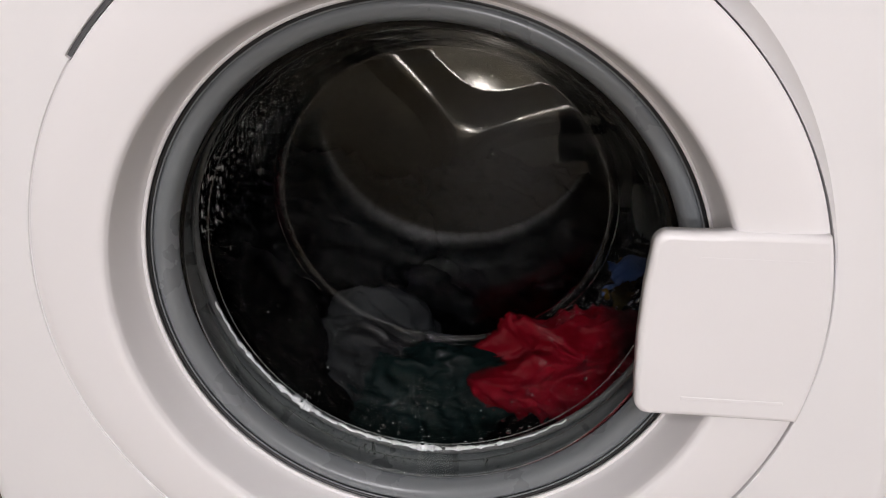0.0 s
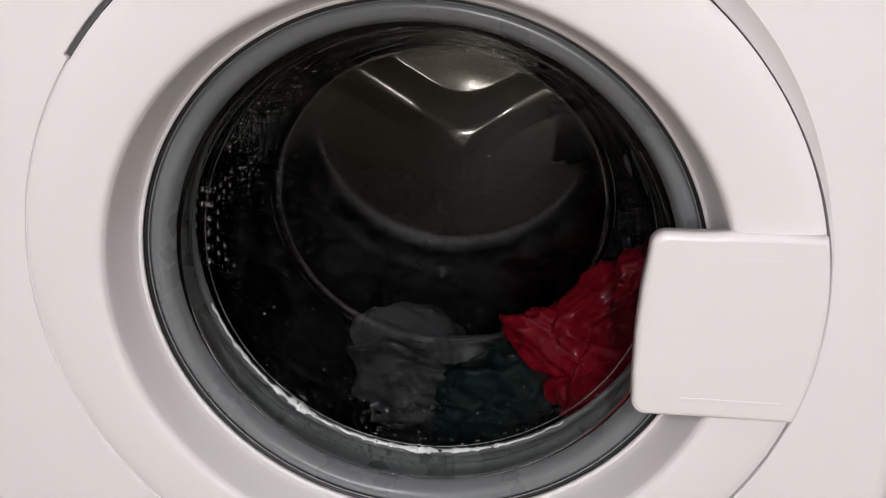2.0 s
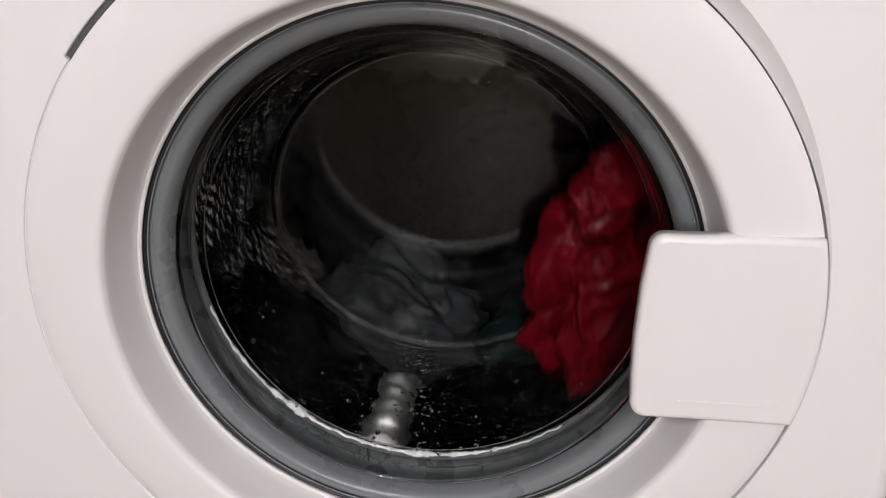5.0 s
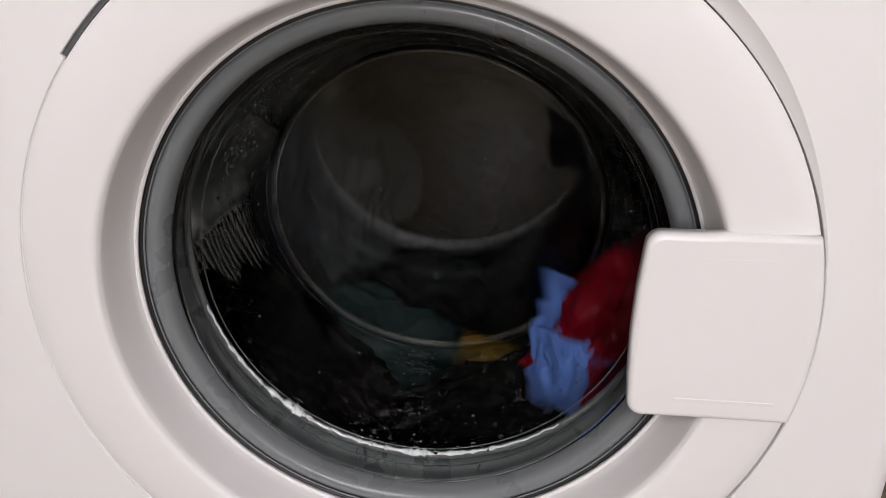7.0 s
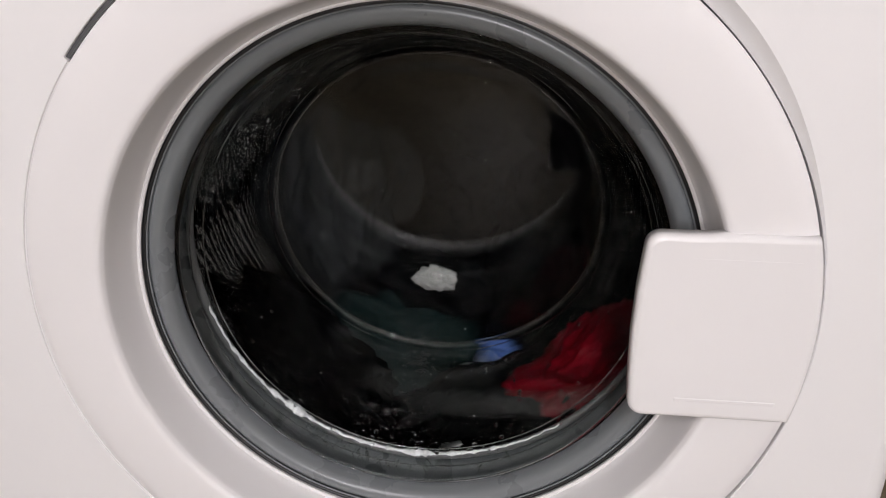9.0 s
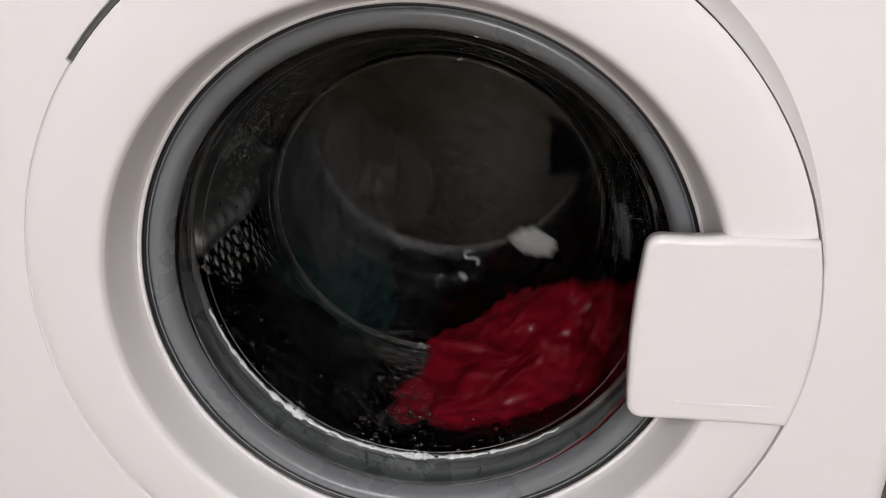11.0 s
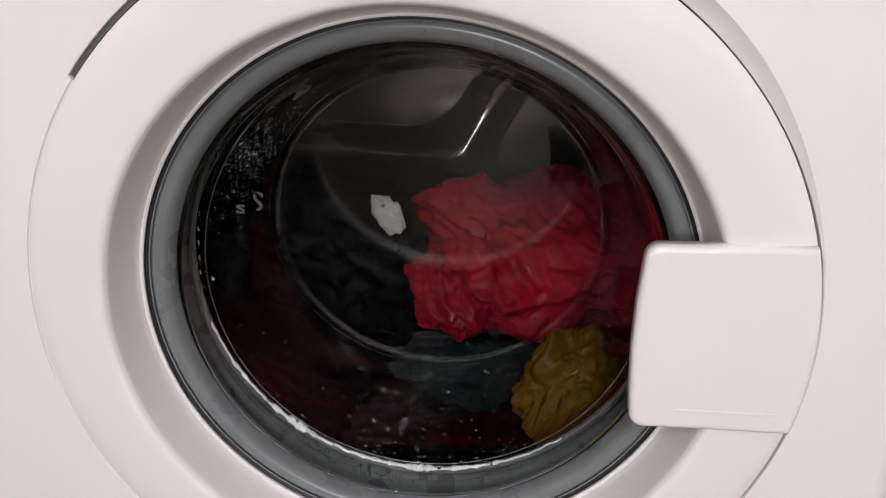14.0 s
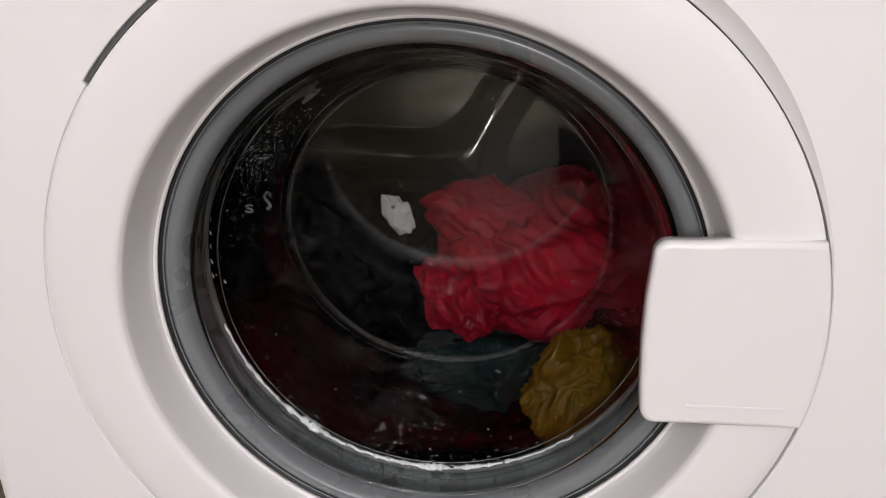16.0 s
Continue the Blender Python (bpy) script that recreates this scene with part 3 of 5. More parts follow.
def water_ripples():
    """Short flat ripples of water on the near face of the glass, densest down the middle."""
    rng = random.Random(15)
    bm = bmesh.new()
    for i in range(150):
        if i < 34:
            a, y = math.radians(rng.gauss(264, 2.0)), rng.choice((0.118, 0.132, 0.158, 0.170)) + rng.gauss(0, 0.0025)
        elif i < 90:
            a, y = math.radians(rng.uniform(190, 300)), rng.uniform(0.085, 0.174)
        else:
            a, y = math.radians(rng.gauss(143, 16)), rng.uniform(0.080, 0.174)
        r = bowl_radius(y) - 0.0002
        z = ZC + r * math.sin(a)
        m = pose(r * math.cos(a), y + lean(y, z), z) @ Matrix.Rotation(-a + math.pi / 2 + rng.gauss(0, 0.35), 4, "Y")
        g = bmesh.ops.create_icosphere(bm, subdivisions=2, radius=1)
        long, wide = 0.0006 + 0.0022 * rng.random() ** 2, rng.uniform(0.0003, 0.0007)
        if i < 34:
            long, wide = rng.uniform(0.0015, 0.0045), rng.uniform(0.0007, 0.0012)
        for v in g["verts"]:
            v.co = m @ Vector((v.co.x * long, v.co.y * wide * 1.3, v.co.z * wide))
    ob = part("water_ripples", finish(bm), WATER, None)
    return tagged(ob, "short glinting ripples of water on the glass bowl", "water", kind="stuff")


water_rim()
water_ripples()
glint_specks()
droplets()
water_smears()
printed(BLACK_B, "S", -0.0180, 0.0747, 0.026)
printed(BLACK_B, "s", -0.0180 - 0.016, 0.0747 - 0.004, 0.018)


# ---- what moves ----
def motions():
    # the drum rests, tumbles and rests again
    walk(DRUM, [
        (0, pose(0, 0, ZC, 0, -15.0, 0)), (0.1, pose(0, 0, ZC, 0, -21.0, 0)), (0.2, pose(0, 0, ZC, 0, -26.0, 0)), (0.3, pose(0, 0, ZC, 0, -29.0, 0)),
        (0.4, pose(0, 0, ZC, 0, -30.0, 0)), (0.6, pose(0, 0, ZC, 0, -30.0, 0)), (4.6, pose(0, 0, ZC, 0, -30.0, 0)), (4.8, pose(0, 0, ZC, 0, -30.0, 0)),
        (5, pose(0, 0, ZC, 0, -47.4, 0)), (5.2, pose(0, 0, ZC, 0, -82.2, 0)), (5.4, pose(0, 0, ZC, 0, -134.5, 0)), (5.6, pose(0, 0, ZC, 0, -204.1, 0)),
        (5.8, pose(0, 0, ZC, 0, -273.7, 0)), (6, pose(0, 0, ZC, 0, -343.4, 0)), (6.2, pose(0, 0, ZC, 0, -413.0, 0)), (6.4, pose(0, 0, ZC, 0, -482.7, 0)),
        (6.6, pose(0, 0, ZC, 0, -552.3, 0)), (6.8, pose(0, 0, ZC, 0, -622.0, 0)), (7, pose(0, 0, ZC, 0, -691.6, 0)), (7.2, pose(0, 0, ZC, 0, -761.2, 0)),
        (7.4, pose(0, 0, ZC, 0, -830.9, 0)), (7.6, pose(0, 0, ZC, 0, -900.5, 0)), (7.8, pose(0, 0, ZC, 0, -970.2, 0)), (8, pose(0, 0, ZC, 0, -1039.8, 0)),
        (8.2, pose(0, 0, ZC, 0, -1109.5, 0)), (8.4, pose(0, 0, ZC, 0, -1179.1, 0)), (8.6, pose(0, 0, ZC, 0, -1248.7, 0)), (8.8, pose(0, 0, ZC, 0, -1318.4, 0)),
        (9, pose(0, 0, ZC, 0, -1388.0, 0)), (9.2, pose(0, 0, ZC, 0, -1457.7, 0)), (9.4, pose(0, 0, ZC, 0, -1527.3, 0)), (9.6, pose(0, 0, ZC, 0, -1597.0, 0)),
        (9.8, pose(0, 0, ZC, 0, -1666.6, 0)), (10, pose(0, 0, ZC, 0, -1734.2, 0)), (10.2, pose(0, 0, ZC, 0, -1793.6, 0)), (10.4, pose(0, 0, ZC, 0, -1844.8, 0)),
        (10.6, pose(0, 0, ZC, 0, -1887.8, 0)), (10.8, pose(0, 0, ZC, 0, -1922.6, 0)), (11, pose(0, 0, ZC, 0, -2016.0, 0)), (11.2, pose(0, 0, ZC, 0, -2025.0, 0)),
        (11.3, pose(0, 0, ZC, 0, -2022.0, 0)), (11.4, pose(0, 0, ZC, 0, -2016.0, 0)), (11.5, pose(0, 0, ZC, 0, -2006.0, 0)), (11.6, pose(0, 0, ZC, 0, -1990.0, 0)),
        (11.7, pose(0, 0, ZC, 0, -1982.0, 0)), (11.8, pose(0, 0, ZC, 0, -1980.0, 0)), (16, pose(0, 0, ZC, 0, -1980.0, 0)),
    ])
    walk(RED_G, [
        (0, pose(0.132, 0.190, 0.314, 42, 0, 0)), (0.2, pose(0.146, 0.190, 0.329, 42, -34, 0)),
        (0.4, pose(0.154, 0.190, 0.343, 42, -56, 0)), (4.6, pose(0.156, 0.190, 0.349, 42, -56, 0)),
        (5, pose(0.139, 0.190, 0.422, 55, -78, 0)), (5.3, pose(0.101, 0.245, 0.543, 0, -126, 0)),
        (5.4, pose(-0.007, 0.245, 0.532, 0, -187, 0)), (5.5, pose(-0.082, 0.245, 0.464, 0, -267, 0)),
        (5.6, pose(-0.109, 0.245, 0.322, 0, -324, 0)), (5.7, pose(-0.028, 0.190, 0.298, 55, -351, 0)),
        (5.8, pose(0.040, 0.190, 0.297, 55, -373, 0)), (5.9, pose(0.097, 0.190, 0.325, 55, -394, 0)),
        (6, pose(0.148, 0.190, 0.372, 55, -416, 0)), (6.1, pose(0.151, 0.190, 0.444, 55, -440, 0)),
        (6.2, pose(0.125, 0.190, 0.502, 55, -464, 0)), (6.3, pose(0.102, 0.245, 0.543, 0, -485, 0)),
        (6.4, pose(-0.006, 0.245, 0.532, 0, -545, 0)), (6.5, pose(-0.080, 0.245, 0.464, 0, -625, 0)),
        (6.6, pose(-0.108, 0.245, 0.322, 0, -684, 0)), (6.7, pose(-0.027, 0.190, 0.298, 55, -711, 0)),
        (6.8, pose(0.041, 0.190, 0.296, 55, -733, 0)), (6.9, pose(0.098, 0.190, 0.324, 55, -754, 0)),
        (7, pose(0.165, 0.190, 0.370, 55, -776, 0)), (7.1, pose(0.152, 0.190, 0.443, 55, -800, 0)),
        (7.2, pose(0.126, 0.190, 0.501, 55, -824, 0)), (7.3, pose(0.094, 0.190, 0.547, 55, -849, 0)),
        (7.4, pose(0.003, 0.245, 0.519, 0, -897, 0)), (7.5, pose(-0.116, 0.245, 0.468, 0, -977, 0)),
        (7.6, pose(-0.123, 0.245, 0.334, 0, -1038, 0)), (7.7, pose(-0.058, 0.190, 0.303, 55, -1061, 0)),
        (7.8, pose(0.052, 0.190, 0.299, 55, -1097, 0)), (7.9, pose(0.118, 0.190, 0.339, 55, -1119, 0)),
        (8, pose(0.158, 0.190, 0.389, 55, -1138, 0)), (8.1, pose(0.154, 0.190, 0.442, 55, -1159, 0)),
        (8.2, pose(0.127, 0.190, 0.493, 55, -1180, 0)), (8.3, pose(0.072, 0.190, 0.495, 55, -1189, 0)),
        (8.4, pose(0.017, 0.190, 0.482, 55, -1206, 0)), (8.5, pose(-0.044, 0.245, 0.419, 28, -1126, 0)),
        (8.6, pose(-0.085, 0.245, 0.336, 0, -1048, 0)), (8.7, pose(-0.057, 0.190, 0.314, 55, -1060, 0)),
        (8.8, pose(0.022, 0.190, 0.295, 55, -1087, 0)), (8.9, pose(0.091, 0.190, 0.299, 55, -1105, 0)),
        (9, pose(0.157, 0.190, 0.321, 55, -1121, 0)), (9.1, pose(0.164, 0.190, 0.380, 55, -1141, 0)),
        (9.2, pose(0.129, 0.190, 0.511, 55, -1188, 0)), (9.3, pose(0.071, 0.190, 0.495, 55, -1189, 0)),
        (9.4, pose(0.016, 0.190, 0.483, 55, -1209, 0)), (9.5, pose(-0.051, 0.245, 0.402, 28, -1129, 0)),
        (9.6, pose(-0.086, 0.245, 0.337, 0, -1049, 0)), (9.7, pose(-0.057, 0.190, 0.315, 55, -1060, 0)),
        (9.8, pose(0.022, 0.190, 0.296, 55, -1087, 0)), (9.9, pose(0.079, 0.190, 0.301, 55, -1105, 0)),
        (10, pose(0.130, 0.190, 0.323, 55, -1121, 0)), (10.1, pose(0.164, 0.190, 0.382, 55, -1142, 0)),
        (10.2, pose(0.129, 0.190, 0.513, 55, -1188, 0)), (10.5, pose(0.044, 0.190, 0.495, 55, -1200, 0)),
        (10.7, pose(-0.080, 0.245, 0.351, 0, -1120, 0)), (10.9, pose(0.039, 0.190, 0.324, 55, -1095, 0)),
        (11.1, pose(0.111, 0.190, 0.380, 55, -1131, 0)), (11.3, pose(0.121, 0.245, 0.422, 54, -1211, 0)),
        (11.4, pose(0.112, 0.258, 0.438, 54, -1290, 0)), (11.5, pose(0.104, 0.262, 0.442, 54, -1282, 0)),
        (11.6, pose(0.094, 0.266, 0.434, 56, -1272, 0)), (11.7, pose(0.091, 0.268, 0.420, 58, -1266, 0)),
        (12.5, pose(0.092, 0.268, 0.420, 58, -1266, 0)), (16, pose(0.091, 0.268, 0.419, 58, -1266, 0)),
    ])
    # its tail lies out at both rests and is wrapped in while it tumbles
    rest_1 = pose(0.160, 0.190, 0.346, 42, -56, 0).inverted() @ pose(0.120, 0.160, 0.362, 30, 20, 0)
    rest_2 = pose(0.091, 0.268, 0.420, 58, -1266, 0).inverted() @ pose(0.030, 0.272, 0.450, 20, 14, 0)
    tuck_1 = rest_1.to_quaternion().to_matrix().to_4x4()
    tuck_2 = rest_2.to_quaternion().to_matrix().to_4x4()
    walk(RED_TAIL, [(0, tuck_1), (0.4, rest_1), (4.6, rest_1), (5.0, tuck_1), (8, tuck_1.lerp(tuck_2, 0.5)), (11.1, tuck_2), (11.5, rest_2), (16, rest_2)])
    walk(BLUE_G, [
        (0, pose(0.092, 0.330, 0.304, 0, -30, 0)), (0.4, pose(0.097, 0.330, 0.309, 0, -40, 0)),
        (2, pose(0.100, 0.330, 0.311, 0, -40, 0)), (4.6, pose(0.103, 0.330, 0.314, 0, -40, 0)),
        (5, pose(0.152, 0.330, 0.358, 0, -54, 0)), (5.3, pose(0.112, 0.250, 0.457, 0, -83, 0)),
        (5.4, pose(0.072, 0.250, 0.464, 0, -85, 0)), (5.5, pose(0.046, 0.250, 0.489, 0, -95, 0)),
        (5.6, pose(-0.004, 0.250, 0.393, 0, -160, 0)), (5.7, pose(-0.054, 0.250, 0.297, 0, -190, 0)),
        (5.8, pose(-0.014, 0.250, 0.287, 0, -200, 0)), (5.9, pose(0.030, 0.190, 0.290, 0, -220, 0)),
        (6, pose(0.106, 0.165, 0.324, 0, -280, 0)), (6.1, pose(0.137, 0.190, 0.390, 0, -360, 0)),
        (6.2, pose(0.152, 0.250, 0.424, 0, -433, 0)), (6.3, pose(0.114, 0.250, 0.458, 0, -444, 0)),
        (6.4, pose(0.073, 0.250, 0.464, 0, -445, 0)), (6.5, pose(0.047, 0.250, 0.489, 0, -455, 0)),
        (6.6, pose(-0.003, 0.250, 0.393, 0, -520, 0)), (6.7, pose(-0.053, 0.250, 0.297, 0, -550, 0)),
        (6.8, pose(-0.013, 0.250, 0.286, 0, -560, 0)), (6.9, pose(0.031, 0.190, 0.289, 0, -580, 0)),
        (7, pose(0.125, 0.165, 0.323, 0, -640, 0)), (7.1, pose(0.138, 0.190, 0.389, 0, -720, 0)),
        (7.2, pose(0.153, 0.250, 0.423, 0, -793, 0)), (7.3, pose(0.137, 0.250, 0.492, 0, -819, 0)),
        (7.4, pose(0.082, 0.250, 0.500, 0, -790, 0)), (7.5, pose(-0.028, 0.250, 0.491, 0, -830, 0)),
        (7.6, pose(-0.111, 0.250, 0.375, 0, -880, 0)), (7.7, pose(0.028, 0.250, 0.290, 0, -920, 0)),
        (7.8, pose(0.078, 0.290, 0.296, 0, -940, 0)), (7.9, pose(0.098, 0.290, 0.350, 0, -1020, 0)),
        (8, pose(0.141, 0.290, 0.371, 0, -1100, 0)), (8.1, pose(0.098, 0.290, 0.387, 0, -1130, 0)),
        (8.2, pose(0.097, 0.290, 0.393, 0, -1132, 0)), (8.3, pose(0.091, 0.290, 0.361, 0, -1120, 0)),
        (8.4, pose(0.037, 0.280, 0.446, 0, -1137, 0)), (8.5, pose(-0.023, 0.240, 0.489, 0, -1080, 0)),
        (8.6, pose(-0.017, 0.280, 0.402, 0, -1066, 0)), (8.7, pose(0.005, 0.300, 0.312, 0, -1082, 0)),
        (8.8, pose(-0.001, 0.300, 0.311, 0, -1079, 0)), (9, pose(0.060, 0.330, 0.263, 0, -1096, 0)),
        (9.2, pose(0.140, 0.330, 0.396, 0, -1142, 0)), (9.4, pose(0.055, 0.330, 0.494, 0, -1194, 0)),
        (9.6, pose(-0.107, 0.330, 0.398, 0, -1114, 0)), (9.8, pose(-0.023, 0.330, 0.268, 0, -1074, 0)),
        (10, pose(0.100, 0.330, 0.304, 0, -1111, 0)), (10.2, pose(0.114, 0.330, 0.440, 0, -1155, 0)),
        (10.4, pose(0.011, 0.330, 0.466, 0, -1148, 0)), (10.6, pose(-0.074, 0.340, 0.345, 0, -1068, 0)),
        (10.9, pose(0.032, 0.350, 0.291, 0, -1090, 0)), (11.7, pose(0.061, 0.350, 0.349, 0, -1170, 0)),
        (12.5, pose(0.062, 0.350, 0.351, 0, -1250, 0)), (16, pose(0.060, 0.350, 0.350, 0, -1260, 0)),
    ])
    walk(MUSTARD_G, [
        (0, pose(0.137, 0.340, 0.305, 0, 0, 0)), (0.4, pose(0.139, 0.340, 0.306, 0, 0, 0)),
        (2, pose(0.142, 0.340, 0.308, 0, 0, 0)), (4.6, pose(0.144, 0.340, 0.310, 0, 0, 0)),
        (5, pose(0.155, 0.340, 0.340, 0, -50, 0)), (5.3, pose(0.132, 0.265, 0.439, 0, -77, 0)),
        (5.4, pose(0.120, 0.265, 0.438, 0, -75, 0)), (5.5, pose(0.099, 0.265, 0.443, 0, -75, 0)),
        (5.6, pose(0.075, 0.265, 0.408, 0, -50, 0)), (5.7, pose(0.028, 0.300, 0.293, 0, -9, 0)),
        (5.8, pose(-0.009, 0.330, 0.255, 0, 2, 0)), (5.9, pose(0.018, 0.340, 0.256, 0, -5, 0)),
        (6, pose(0.060, 0.340, 0.263, 0, -16, 0)), (6.1, pose(0.113, 0.310, 0.313, 0, -36, 0)),
        (6.2, pose(0.124, 0.265, 0.404, 0, -62, 0)), (6.3, pose(0.134, 0.265, 0.439, 0, -77, 0)),
        (6.4, pose(0.121, 0.270, 0.439, 0, -76, 0)), (6.5, pose(0.116, 0.278, 0.443, 0, -75, 0)),
        (6.6, pose(0.076, 0.265, 0.408, 0, -51, 0)), (6.7, pose(0.029, 0.300, 0.293, 0, -9, 0)),
        (6.8, pose(-0.008, 0.330, 0.255, 0, 2, 0)), (6.9, pose(0.019, 0.340, 0.256, 0, -5, 0)),
        (7, pose(0.060, 0.340, 0.264, 0, -16, 0)), (7.1, pose(0.114, 0.310, 0.312, 0, -36, 0)),
        (7.2, pose(0.125, 0.265, 0.403, 0, -62, 0)), (7.3, pose(0.125, 0.265, 0.432, 0, -73, 0)),
        (7.4, pose(0.109, 0.270, 0.476, 0, -93, 0)), (7.5, pose(0.066, 0.277, 0.479, 0, -99, 0)),
        (7.6, pose(-0.030, 0.265, 0.414, 0, -19, 0)), (7.7, pose(-0.118, 0.265, 0.298, 0, 35, 0)),
        (7.8, pose(-0.018, 0.265, 0.256, 0, 5, 0)), (7.9, pose(0.076, 0.265, 0.337, 0, -30, 0)),
        (8, pose(0.131, 0.265, 0.352, 0, -45, 0)), (8.1, pose(0.140, 0.265, 0.353, 0, -50, 0)),
        (8.2, pose(0.126, 0.265, 0.388, 0, -57, 0)), (8.3, pose(0.132, 0.265, 0.376, 0, -55, 0)),
        (8.4, pose(0.116, 0.265, 0.444, 0, -77, 0)), (8.5, pose(0.034, 0.300, 0.520, 0, -146, 0)),
        (8.6, pose(-0.098, 0.300, 0.456, 0, -226, 0)), (8.7, pose(-0.165, 0.340, 0.332, 0, -306, 0)),
        (8.8, pose(-0.111, 0.350, 0.286, 0, -329, 0)), (9, pose(0.043, 0.360, 0.259, 0, -372, 0)),
        (9.2, pose(0.152, 0.300, 0.360, 0, -414, 0)), (9.4, pose(0.098, 0.280, 0.482, 0, -457, 0)),
        (9.6, pose(-0.050, 0.280, 0.477, 0, -537, 0)), (9.8, pose(-0.112, 0.280, 0.290, 0, -617, 0)),
        (10, pose(0.065, 0.280, 0.265, 0, -697, 0)), (10.2, pose(0.137, 0.280, 0.382, 0, -777, 0)),
        (10.4, pose(0.055, 0.280, 0.504, 0, -842, 0)), (10.6, pose(-0.082, 0.270, 0.424, 0, -922, 0)),
        (10.8, pose(-0.050, 0.260, 0.274, 0, -1002, 0)), (11, pose(0.080, 0.250, 0.271, 0, -1082, 0)),
        (11.3, pose(0.150, 0.180, 0.344, 35, -1162, 0)), (11.4, pose(0.146, 0.170, 0.345, 35, -1176, 0)),
        (11.5, pose(0.139, 0.165, 0.344, 35, -1168, 0)), (11.6, pose(0.128, 0.165, 0.336, 35, -1160, 0)),
        (11.7, pose(0.121, 0.165, 0.333, 35, -1155, 0)), (12.5, pose(0.122, 0.165, 0.334, 35, -1155, 0)),
        (16, pose(0.119, 0.165, 0.331, 35, -1155, 0)),
    ])
